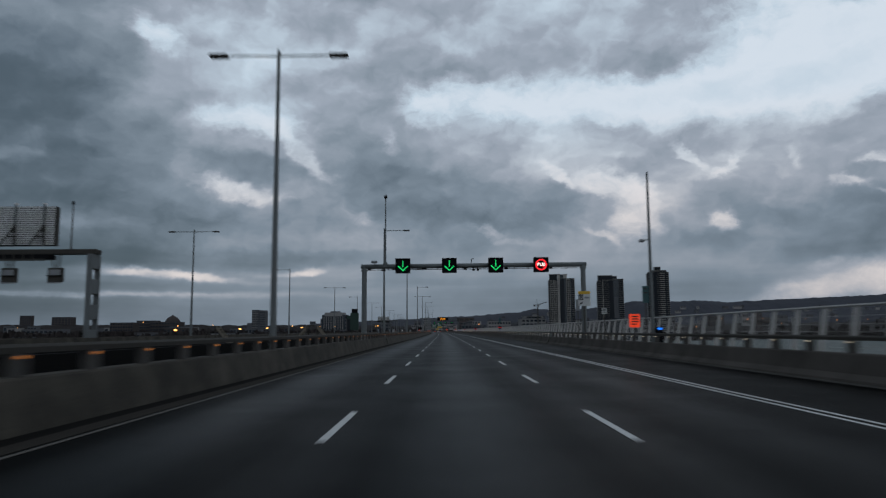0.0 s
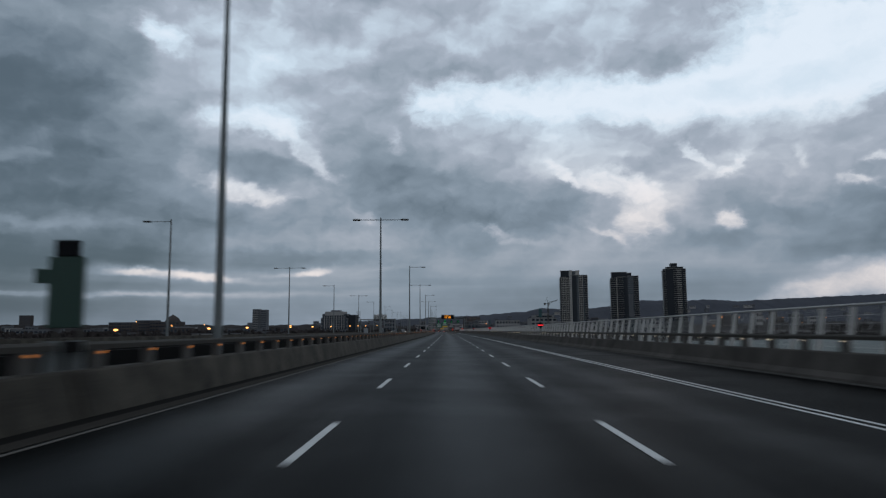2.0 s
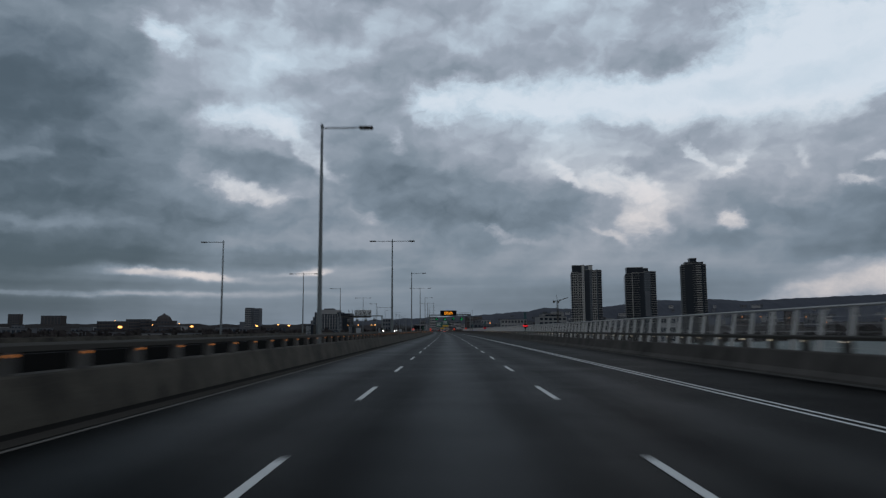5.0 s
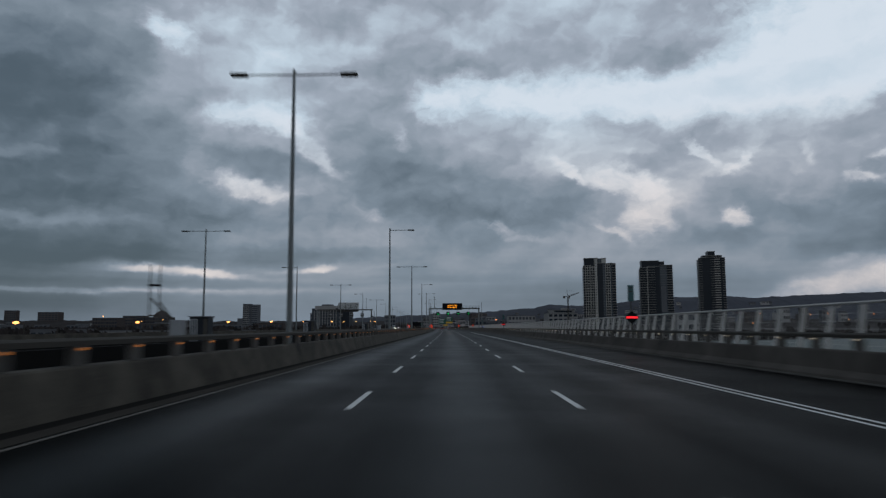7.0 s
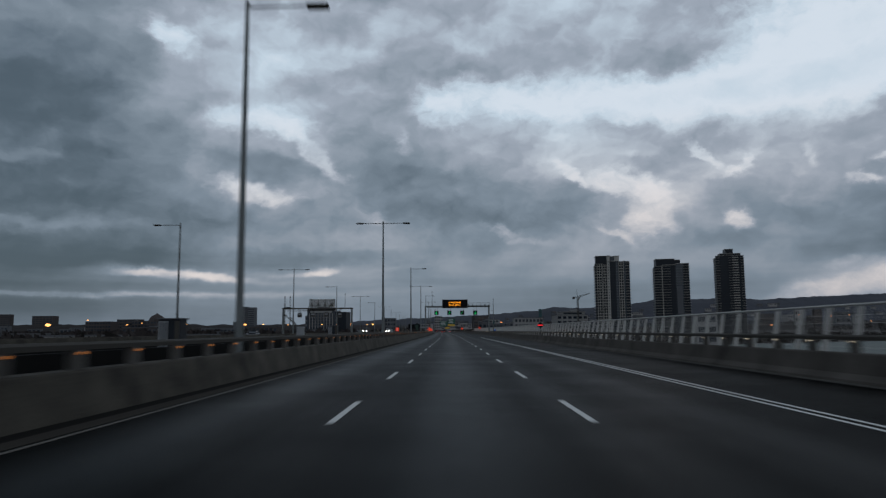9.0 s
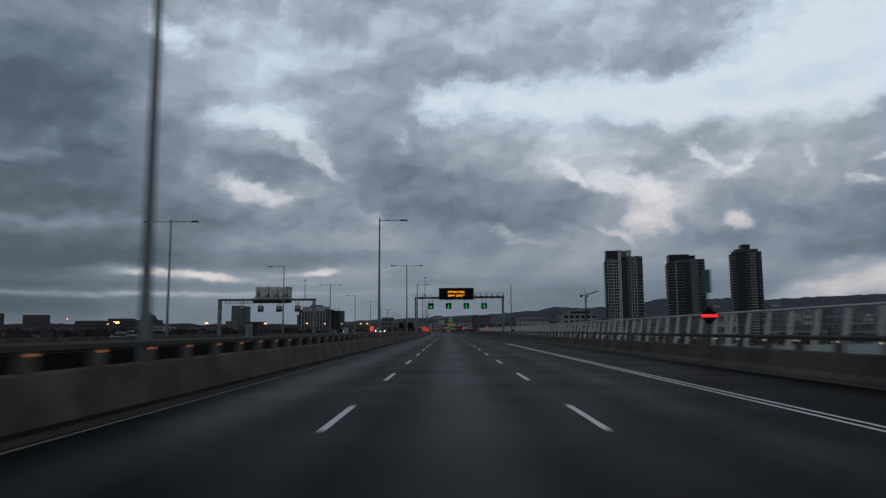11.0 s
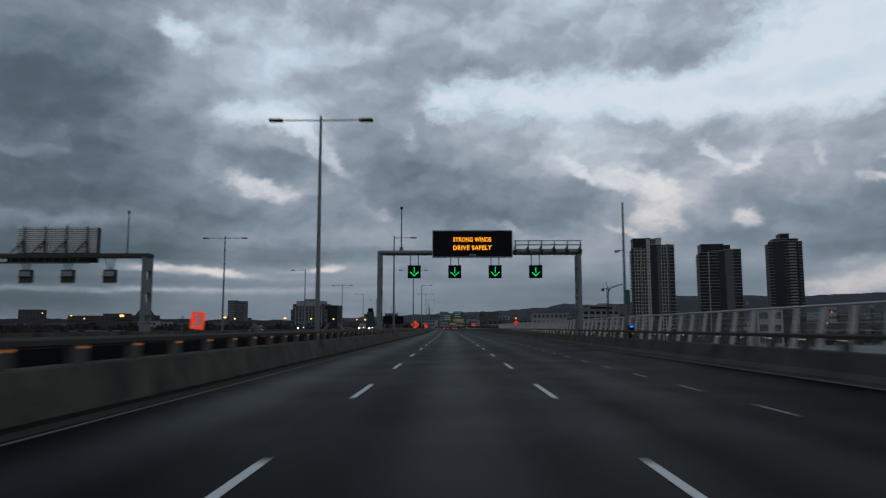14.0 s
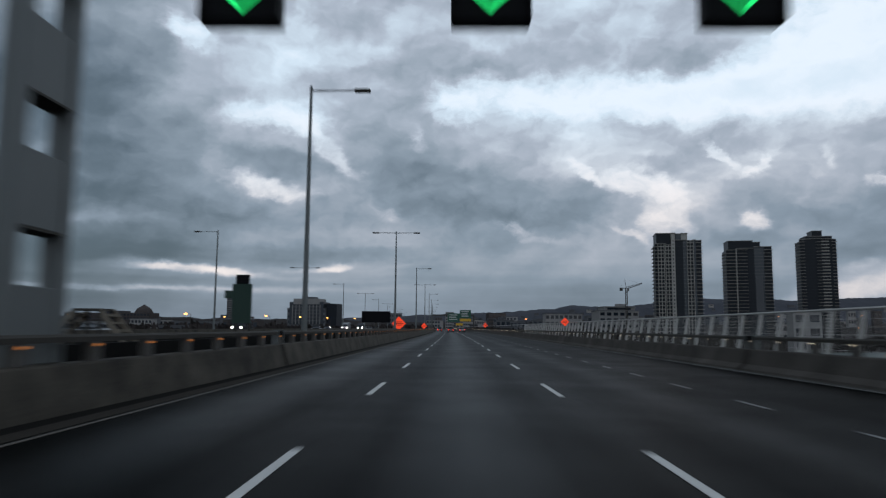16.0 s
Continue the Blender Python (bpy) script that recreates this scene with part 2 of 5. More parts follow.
# and brighter behind the driver, where the day comes from
rear = W.node("ShaderNodeMapRange", interpolation_type="SMOOTHSTEP")
W.put(rear.inputs["Value"], dy)
rear.inputs["From Min"].default_value, rear.inputs["From Max"].default_value = 0.2, -0.9
rear.inputs["To Min"].default_value, rear.inputs["To Max"].default_value = 1.0, 1.4
# the cloud breaks up towards the east and thickens in the west
east = W.node("ShaderNodeMapRange", interpolation_type="SMOOTHSTEP")
W.put(east.inputs["Value"], dx)
east.inputs["From Min"].default_value, east.inputs["From Max"].default_value = 0.55, 0.95
east.inputs["To Min"].default_value, east.inputs["To Max"].default_value = 1.0, 1.3
far_west = W.node("ShaderNodeMapRange", interpolation_type="SMOOTHSTEP")
W.put(far_west.inputs["Value"], dx)
far_west.inputs["From Min"].default_value, far_west.inputs["From Max"].default_value = -0.55, -0.95
far_west.inputs["To Min"].default_value, far_west.inputs["To Max"].default_value = 1.0, 0.62
sides = W.math("MULTIPLY", east.outputs[0], far_west.outputs[0])
W.put(back.inputs[1], W.math("MULTIPLY", W.math("MULTIPLY", zenith.outputs[0], rear.outputs[0]), sides))
W.t.links.new(back.outputs[0], W.node("ShaderNodeOutputWorld").inputs[0])
# ---- materials ----
def material(name, color, rough=0.7, metal=0.0, vary=0.25, scale=3.0, grain=40.0, bump=0.15, random_piece=0.0, spec=0.5):
    m = bpy.data.materials.new(name)
    m.use_nodes = True
    g = Graph(m.node_tree)
    b = m.node_tree.nodes["Principled BSDF"]
    pos = g.node("ShaderNodeNewGeometry").outputs["Position"]
    n1, n2 = g.noise(pos, scale, 5, 0.6), g.noise(pos, grain, 3, 0.6)
    f = g.math("ADD", g.math("MULTIPLY", g.math("SUBTRACT", n1, 0.5), vary * 2), g.math("MULTIPLY", g.math("SUBTRACT", n2, 0.5), vary))
    f = g.math("ADD", f, 1.0)
    if random_piece:
        f = g.math("MULTIPLY", f, g.math("ADD", g.math("MULTIPLY", g.node("ShaderNodeObjectInfo").outputs["Random"], random_piece), 1 - random_piece / 2))
    v = g.node("ShaderNodeVectorMath", operation="SCALE")
    v.inputs[0].default_value = color
    g.put(v.inputs["Scale"], f)
    g.put(b.inputs["Base Color"], v.outputs[0])
    g.put(b.inputs["Roughness"], g.math("ADD", g.math("MULTIPLY", g.math("SUBTRACT", n1, 0.5), 0.2), rough, clamp=True))
    b.inputs["Metallic"].default_value = metal
    b.inputs["Specular IOR Level"].default_value = spec
    if bump:
        bn = g.node("ShaderNodeBump")
        bn.inputs["Strength"].default_value, bn.inputs["Distance"].default_value = bump, 0.01
        g.put(bn.inputs["Height"], n2)
        g.put(b.inputs["Normal"], bn.outputs[0])
    return m


def glow(name, color, strength):
    m = bpy.data.materials.new(name)
    m.use_nodes = True
    b = m.node_tree.nodes["Principled BSDF"]
    b.inputs["Base Color"].default_value = (*[c * 0.3 for c in color], 1)
    b.inputs["Emission Color"].default_value, b.inputs["Emission Strength"].default_value = (*color, 1), strength
    m.cycles.emission_sampling = "NONE"
    return m


def asphalt():
    """Worn asphalt: paler between the wheel paths of each lane, patched and speckled."""
    m = material("asphalt", (0.0044, 0.0048, 0.0050), 0.40, 0, 0.3, 0.35, 45, 0.35, 0, 0.012)
    g = Graph(m.node_tree)
    b = m.node_tree.nodes["Principled BSDF"]
    old = b.inputs["Base Color"].links[0].from_socket
    sp = g.node("ShaderNodeSeparateXYZ")
    g.put(sp.inputs[0], g.node("ShaderNodeNewGeometry").outputs["Position"])
    square = g.math("MULTIPLY", sp.outputs[1], sp.outputs[1])
    across = g.math("ADD", sp.outputs[0], g.math("MULTIPLY", square, g.math("ADD", BOW_2, g.math("MULTIPLY", g.math("ABSOLUTE", sp.outputs[1]), BOW_3))))
    wave = g.math("COSINE", g.math("MULTIPLY", g.math("SUBTRACT", across, 0.23), math.tau / (LANE / 2)))
    slow = g.math("COSINE", g.math("MULTIPLY", g.math("SUBTRACT", across, 0.23), math.tau / LANE))
    streak = g.node("ShaderNodeCombineXYZ")
    g.put(streak.inputs[0], across)
    g.put(streak.inputs[1], g.math("MULTIPLY", sp.outputs[1], 0.03))
    n = g.noise(streak.outputs[0], 1.6, 4, 0.6)
    worn = g.node("ShaderNodeMapRange", interpolation_type="SMOOTHSTEP")
    g.put(worn.inputs["Value"], across)
    worn.inputs["From Min"].default_value, worn.inputs["From Max"].default_value = 3.6, 5.4
    worn.inputs["To Min"].default_value, worn.inputs["To Max"].default_value = 1.0, 0.12
    f = g.math("ADD", g.math("MULTIPLY", wave, 0.22), g.math("MULTIPLY", slow, 0.40))
    f = g.math("ADD", f, g.math("MULTIPLY", g.math("SUBTRACT", n, 0.5), 0.6))
    f = g.math("ADD", 1.0, g.math("MULTIPLY", f, worn.outputs[0]))
    # the outer lane is darker, the shoulder beyond it darker still
    for a0, a1, share in ((2.2, 3.6, 0.5), (5.4, 6.2, 0.78)):
        lane = g.node("ShaderNodeMapRange", interpolation_type="SMOOTHSTEP")
        g.put(lane.inputs["Value"], across)
        lane.inputs["From Min"].default_value, lane.inputs["From Max"].default_value = a0, a1
        lane.inputs["To Min"].default_value, lane.inputs["To Max"].default_value = 1.0, share
        f = g.math("MULTIPLY", f, lane.outputs[0])
    v = g.node("ShaderNodeVectorMath", operation="SCALE")
    g.put(v.inputs[0], old)
    g.put(v.inputs["Scale"], f)
    g.put(b.inputs["Base Color"], v.outputs[0])
    # polished wheel paths shine less than the gritty middle of a lane
    g.put(b.inputs["Specular IOR Level"], g.math("MULTIPLY", g.math("POWER", g.math("MAXIMUM", f, 0.1), 1.6), 0.0148))
    return m


M_ASPHALT = asphalt()
M_CONCRETE = material("parapet concrete", (0.058, 0.051, 0.041), 0.8, 0, 1.5, 0.9, 30, 0.25, 0, 0.12)
# same concrete as the median parapet, side light put into its tone
M_CONCRETE_OUTER = material("sooty outer parapet concrete", (0.078, 0.070, 0.062), 0.92, 0, 0.8, 0.6, 30, 0.2, 0, 0.05)
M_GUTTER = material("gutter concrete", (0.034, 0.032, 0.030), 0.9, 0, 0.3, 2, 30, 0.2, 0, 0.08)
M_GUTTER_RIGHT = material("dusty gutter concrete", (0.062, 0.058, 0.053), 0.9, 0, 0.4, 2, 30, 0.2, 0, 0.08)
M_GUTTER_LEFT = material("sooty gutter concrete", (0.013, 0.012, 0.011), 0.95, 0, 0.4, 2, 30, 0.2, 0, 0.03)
M_CURB = material("curb strip concrete", (0.036, 0.0315, 0.0265), 0.9, 0, 0.4, 2, 30, 0.2, 0, 0.05)
M_PAINT = material("white road paint", (0.56, 0.55, 0.52), 0.7, 0, 0.3, 4, 60, 0.1)
M_PAINT_THIN = material("worn white road paint", (0.17, 0.17, 0.165), 0.7, 0, 0.3, 4, 60, 0.1)
M_YELLOW = material("worn edge paint", (0.080, 0.070, 0.058), 0.8, 0, 0.35, 4, 60, 0.1)
M_STEEL = material("galvanised steel", (0.136, 0.146, 0.143), 0.55, 0.3, 0.15, 1.5, 25, 0.05)
M_FENCE = material("pale painted fence steel", (0.40, 0.385, 0.36), 0.55, 0.1, 0.15, 1.5, 25, 0.05)
M_RAIL = material("painted grey rail", (0.058, 0.053, 0.046), 0.75, 0.0, 0.2, 1.5, 25, 0.05, 0, 0.15)
M_POST = material("dark rail post", (0.062, 0.056, 0.049), 0.7, 0.0, 0.2, 1.5, 25, 0.05, 0.3)
M_DARK = material("black sign housing", (0.005, 0.005, 0.006), 0.7, 0, 0.1, 3, 30, 0.05, 0, 0.12)
M_HOUSING = material("grey sign back", (0.23, 0.235, 0.24), 0.5, 0.2, 0.15, 2, 30, 0.05)
M_JOINT = material("joint nosing concrete", (0.070, 0.076, 0.077), 0.85, 0, 0.4, 1.5, 30, 0.2)
M_LOUVRE = material("pale louvre slat", (0.66, 0.65, 0.63), 0.6, 0.0, 0.12, 2, 30, 0.05)
M_EARTH = material("far ground", (0.055, 0.048, 0.044), 0.95, 0, 0.4, 0.01, 0.2, 0, 0, 0.05)
M_WATER = material("river water", (0.045, 0.064, 0.056), 0.55, 0, 0.15, 0.02, 0.3, 0.3, 0, 0.15)
M_TWIG = material("bare winter twigs", (0.040, 0.034, 0.032), 0.95, 0, 0.4, 0.05, 0.6, 0, 0, 0.05)


def vary_by_island(m, share):
    """Lets every loose piece of one mesh take its own shade."""
    g = Graph(m.node_tree)
    b = m.node_tree.nodes["Principled BSDF"]
    old = b.inputs["Base Color"].links[0].from_socket
    v = g.node("ShaderNodeVectorMath", operation="SCALE")
    g.put(v.inputs[0], old)
    g.put(v.inputs["Scale"], g.math("ADD", g.math("MULTIPLY", g.node("ShaderNodeNewGeometry").outputs["Random Per Island"], share * 2), 1 - share))
    g.put(b.inputs["Base Color"], v.outputs[0])


vary_by_island(M_TWIG, 0.55)
# paler and bluer than woods are: the distance haze is in the colour
M_HAZY_HILL = material("wooded hill", (0.060, 0.062, 0.072), 0.95, 0, 0.35, 0.004, 0.05, 0, 0, 0.05)
M_GREEN_LED = glow("green led", (0.01, 1.0, 0.22), 0.7)
M_RED_LED = glow("red led", (1.0, 0.02, 0.03), 1.1)
M_AMBER_LED = glow("amber led", (1.0, 0.33, 0.012), 1.35)
M_WHITE_LED = glow("white led", (1.0, 0.92, 0.85), 1.1)
M_BLUE_LED = glow("blue light", (0.01, 0.18, 1.0), 1.6)
M_SODIUM = glow("sodium street light", (1.0, 0.31, 0.085), 2.4)
M_SODIUM_HOT = glow("bright sodium street light", (1.0, 0.42, 0.11), 3.0)
M_HEADLIGHT = glow("headlight", (1.0, 0.93, 0.78), 30.0)
M_TAIL = glow("tail light", (1.0, 0.05, 0.03), 1.6)
# sign sheeting is no lamp: its glow stands in for headlights thrown back
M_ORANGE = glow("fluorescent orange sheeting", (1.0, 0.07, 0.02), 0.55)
M_SIGN_WHITE = material("white sign sheeting", (0.55, 0.55, 0.53), 0.5, 0, 0.06, 3, 30, 0)
M_SIGN_YELLOW = material("yellow sign sheeting", (0.62, 0.36, 0.02), 0.5, 0, 0.06, 3, 30, 0)
M_SIGN_GREEN = material("green sign sheeting", (0.010, 0.075, 0.045), 0.5, 0, 0.1, 1, 10, 0)
M_BARS = material("dark sign lettering", (0.02, 0.02, 0.02), 0.6, 0, 0.05, 3, 30, 0)
# rail reflectors, the light they throw back added as emission
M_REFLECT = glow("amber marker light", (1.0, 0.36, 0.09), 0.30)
# near black, so the shade in the gap below the median rail is in the colour
M_FASCIA = material("dark weathered edge girder", (0.012, 0.0115, 0.011), 0.9, 0, 0.3, 1, 20, 0.1, 0, 0.03)
# emission again in place of returned light
M_REFLECT_W = glow("pale marker light", (1.0, 0.84, 0.6), 1.3)
M_GLASS_DARK = material("dark window glass", (0.022, 0.028, 0.036), 0.18, 0, 0.2, 0.1, 1, 0, 0.5)
M_TOWER = material("tower precast concrete", (0.34, 0.32, 0.29), 0.8, 0, 0.35, 0.06, 1, 0, 0.15)
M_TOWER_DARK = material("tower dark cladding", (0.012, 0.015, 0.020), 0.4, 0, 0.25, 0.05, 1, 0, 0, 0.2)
M_BRICK = material("brown brick facade", (0.062, 0.052, 0.049), 0.9, 0, 0.25, 0.04, 1, 0, 0, 0.15)
M_PALE = material("pale rendered facade", (0.26, 0.25, 0.24), 0.85, 0, 0.2, 0.04, 1, 0, 0, 0.15)
M_GREY = material("grey facade", (0.105, 0.107, 0.113), 0.85, 0, 0.25, 0.04, 1, 0, 0, 0.15)
M_RUBBER = material("tyre rubber", (0.015, 0.015, 0.015), 0.8, 0, 0.1, 5, 50, 0)
M_CAR_A = material("dark car paint", (0.03, 0.032, 0.038), 0.25, 0.2, 0.05, 2, 20, 0)
M_CAR_B = material("silver car paint", (0.25, 0.255, 0.26), 0.3, 0.5, 0.05, 2, 20, 0)
M_TOWER_GLASS = material("grey-green tower glazing", (0.035, 0.043, 0.050), 0.25, 0, 0.25, 0.06, 1, 0, 0.3)
M_TOWER_SLAB = material("thin tower slab edges", (0.25, 0.235, 0.215), 0.8, 0, 0.35, 0.05, 1, 0, 0.2)
M_SIGN_TEAL = material("teal sign sheeting", (0.010, 0.062, 0.066), 0.5, 0, 0.1, 1, 10, 0)
M_BOARD_GREEN = material("dark green panel", (0.009, 0.034, 0.022), 0.6, 0, 0.2, 1.5, 10, 0)
# ---- mesh helpers ----
def mesh_of(bm, name, mat, smooth=False):
    me = bpy.data.meshes.new(name)
    bm.to_mesh(me)
    bm.free()
    me.materials.append(mat)
    if smooth:
        for p in me.polygons:
            p.use_smooth = True
    return me


def part(name, bm, mat, parent=None, label="", smooth=False):
    ob = new(name, bm if isinstance(bm, bpy.types.Mesh) else mesh_of(bm, name, mat, smooth))
    ob.parent = parent
    if label:
        ob["label"] = label
    return ob


def thing(name, m, label, category, group="", kind=""):
    ob = new(name)
    ob.empty_display_size = 0.3
    ob.matrix_world = m
    return tagged(ob, label, category, group, kind)


def box(bm, x0, x1, y0, y1, z0, z1, bevel=0.0):
    r = bmesh.ops.create_cube(bm, size=1.0)
    for v in r["verts"]:
        v.co = Vector((x0 + (v.co.x + 0.5) * (x1 - x0), y0 + (v.co.y + 0.5) * (y1 - y0), z0 + (v.co.z + 0.5) * (z1 - z0)))
    if bevel:
        es = list({e for v in r["verts"] for e in v.link_edges})
        bmesh.ops.bevel(bm, geom=es, offset=bevel, segments=1, affect="EDGES")
    return bm


def boxed(*a):
    return box(bmesh.new(), *a)


def tube(bm, a, b, r0, r1=None, n=10):
    """A tapered round bar from a to b."""
    a, b = Vector(a), Vector(b)
    r1 = r0 if r1 is None else r1
    q = (b - a).to_track_quat("Z", "Y")
    rings = []
    for p, r in ((a, r0), (b, r1)):
        rings.append([bm.verts.new(p + q @ Vector((r * math.cos(i * math.tau / n), r * math.sin(i * math.tau / n), 0))) for i in range(n)])
    for i in range(n):
        bm.faces.new((rings[0][i], rings[0][(i + 1) % n], rings[1][(i + 1) % n], rings[1][i]))
    bm.faces.new(rings[0][::-1])
    bm.faces.new(rings[1])
    return bm


def extrude(profile, s0, s1, step=8.0):
    """A strip along the road of the closed cross-section [(off, z), ...]."""
    n = max(1, round((s1 - s0) / step))
    bm = bmesh.new()
    rows = [[bm.verts.new(road(s0 + (s1 - s0) * i / n, o, z)) for o, z in profile] for i in range(n + 1)]
    k = len(profile)
    for a, b in zip(rows, rows[1:]):
        for j in range(k):
            bm.faces.new((a[j], a[(j + 1) % k], b[(j + 1) % k], b[j]))
    bm.faces.new(rows[0][::-1])
    bm.faces.new(rows[-1])
    bmesh.ops.recalc_face_normals(bm, faces=bm.faces)
    return bm


def strip(o0, o1, s0, s1, z=0.006, step=12.0):
    return extrude([(o0, z - 0.005), (o1, z - 0.005), (o1, z), (o0, z)], s0, s1, step)


def flat_mesh(outline, y0, y1):
    """An upright plate in the xz plane between y0 and y1."""
    bm = bmesh.new()
    a = [bm.verts.new((x, y0, z)) for x, z in outline]
    b = [bm.verts.new((x, y1, z)) for x, z in outline]
    bm.faces.new(a)
    bm.faces.new(b[::-1])
    for i in range(len(a)):
        j = (i + 1) % len(a)
        bm.faces.new((a[j], a[i], b[i], b[j]))
    bmesh.ops.recalc_face_normals(bm, faces=bm.faces)
    return bm


# ---- bridge deck ----
S0, S1 = -60.0, 1150.0
JOINT = 382.8


def structure(name, bm, mat, label, category, smooth=False):
    return tagged(part(name, bm, mat, None, label, smooth), label, category, kind="structure")


road_deck = structure("road", extrude([(-5.6, 0), (9.6, 0), (9.6, -1.6), (-5.6, -1.6)], S0, S1), M_ASPHALT, "dark worn asphalt carriageway on a long bridge", "road")
L_LINE, R_LINE = -1.58, -1.58 + LANE
EDGE_L, EDGE_R = -4.67, 5.57
BUS_LINE, BUS_PITCH = 5.2, 3.95


def dashes(off, first, s_end, name, width=0.105, long=3.0, pitch=9.1):
    s = first
    while s < s_end:
        part(name, strip(off - width / 2, off + width / 2, s, s + long, 0.008), M_PAINT, road_deck)
        s += pitch


for off in (L_LINE, R_LINE):
    dashes(off, 207.6 - 9.055 * 24, 205, "lane_dash", pitch=9.055)
    dashes(off, 207.6, JOINT - 3, "lane_dash")
    dashes(off, 413.6 - 1.5 - 9.1 * 3, 760, "lane_dash")
part("edge_line", strip(EDGE_L - 0.038, EDGE_L + 0.038, S0, S1, 0.008), M_YELLOW, road_deck, "thin worn yellowish edge line")
for o in (EDGE_R - 0.115, EDGE_R + 0.115):
    part("double_line", strip(o - 0.04, o + 0.04, S0, 375.5, 0.008), M_PAINT, road_deck)
s = 388.65
while s < 640:
    part("bus_lane_dash", strip(BUS_LINE - 0.04, BUS_LINE + 0.04, s, s + 1.3, 0.008), M_PAINT_THIN, road_deck)
    s += BUS_PITCH
part("outer_edge_line", strip(8.93, 8.99, 386.0, S1, 0.008), M_PAINT_THIN, road_deck, "thin worn white edge line")
part("expansion_joint", strip(-5.1, 9.0, JOINT - 0.75, JOINT + 1.45, 0.010, 1), M_JOINT, road_deck, "pale concrete nosing of the expansion joint")
for o in (-0.16, 0.06):
    part("joint_plate", strip(-5.4, 9.4, JOINT + o, JOINT + o + 0.1, 0.014, 1), M_CURB, road_deck)

parapet_l = structure("parapet_left", extrude([(-5.45, 0), (-5.47, 0.08), (-5.64, 0.67), (-5.67, 0.70), (-6.0, 0.70), (-6.05, -1.0), (-5.45, -1.0)], S0, S1), M_CONCRETE, "weathered grey concrete median parapet", "barrier")
structure("gutter", strip(-5.45, -5.12, S0, S1, 0.006), M_GUTTER_LEFT, "dark gutter beside the parapet", "gutter")
structure("trim", strip(-5.12, -4.78, S0, S1, 0.007), M_CURB, "pale concrete strip beside the gutter", "trim")
structure("gutter_right", strip(9.02, 9.30, S0, S1, 0.006), M_GUTTER_RIGHT, "gutter strip beside the outer parapet", "gutter")
parapet_r = structure("parapet_right", extrude([(9.30, 0), (9.32, 0.07), (9.50, 0.20), (9.62, 0.64), (9.65, 0.67), (9.98, 0.67), (10.0, -1.0), (9.30, -1.0)], S0, S1), M_CONCRETE_OUTER, "weathered grey concrete bridge parapet", "barrier")


def railing(name, off, z_par, z_lo, z_hi, label, mark, mark_label):
    """A box rail on short steel posts over a parapet."""
    top = thing(name, pose(0, 0, 0), label, "railing")
    part("rail", extrude([(off - 0.07, z_lo), (off + 0.07, z_lo), (off + 0.08, z_hi - 0.04), (off + 0.05, z_hi), (off - 0.05, z_hi), (off - 0.08, z_hi - 0.04)], S0, S1), M_RAIL, top)
    side = 1 if off < 0 else -1
    post = mesh_of(boxed(-0.07, 0.07, -0.15, 0.15, z_par - 0.005, z_lo, 0.012), "post", M_POST)
    if side > 0:
        lamp = mesh_of(boxed(0.072, 0.095, -0.06, 0.06, z_lo - 0.07, z_lo - 0.03), "marker", mark)
    else:
        lamp = mesh_of(boxed(-0.095, -0.072, -0.018, 0.018, z_lo - 0.052, z_lo - 0.026), "marker", mark)
    far, far_mark = bmesh.new(), bmesh.new()
    for i in range(600):
        s = -20.6 + 2.0 * i
        if s > S1 - 1:
            break
        if i < 290:
            p = part("post", post, None, top)
            p.matrix_local = at(s, off)
            part("marker", lamp, None, p, mark_label)
        else:
            c = road(s, off)
            box(far, c.x - 0.07, c.x + 0.07, c.y - 0.1, c.y + 0.1, z_par - 0.005, z_lo)
            box(far_mark, c.x + side * 0.083 - 0.012, c.x + side * 0.083 + 0.012, c.y - 0.09, c.y + 0.09, z_lo - 0.075, z_lo - 0.03)
    for s in (66.4, JOINT, 467.4):
        splice = part("splice", extrude([(off - 0.10, z_lo - 0.03), (off + 0.10, z_lo - 0.03), (off + 0.10, z_hi + 0.012), (off - 0.10, z_hi + 0.012)], s - 0.32, s + 0.32, 1), M_FASCIA, top, "dark expansion sleeve of the rail")
        for ds in (-0.36, 0.33):
            part("end_plate", extrude([(off - 0.11, z_par + 0.01), (off + 0.11, z_par + 0.01), (off + 0.11, z_hi + 0.03), (off - 0.11, z_hi + 0.03)], s + ds, s + ds + 0.04, 1), M_STEEL, splice, "pale end plate")
    tagged(part("far_posts", far, M_POST, top), "distant short railing posts in a row", kind="stuff")
    tagged(part("far_markers", far_mark, mark, top), "distant row of small markers", kind="stuff")
    return top


railing("median_railing", -5.8, 0.70, 1.01, 1.13, "grey steel box rail on short posts over the median parapet", M_REFLECT, "small amber reflector given a glow")
railing("parapet_railing", 9.78, 0.67, 0.98, 1.10, "grey steel box rail on short posts over the outer parapet", M_REFLECT_W, "small pale reflector given a glow")
structure("pavement", extrude([(9.98, 0.1), (13.7, 0.1), (13.7, -0.6), (9.98, -0.6)], S0, S1), M_GUTTER, "concrete walking path beside the carriageway", "path")


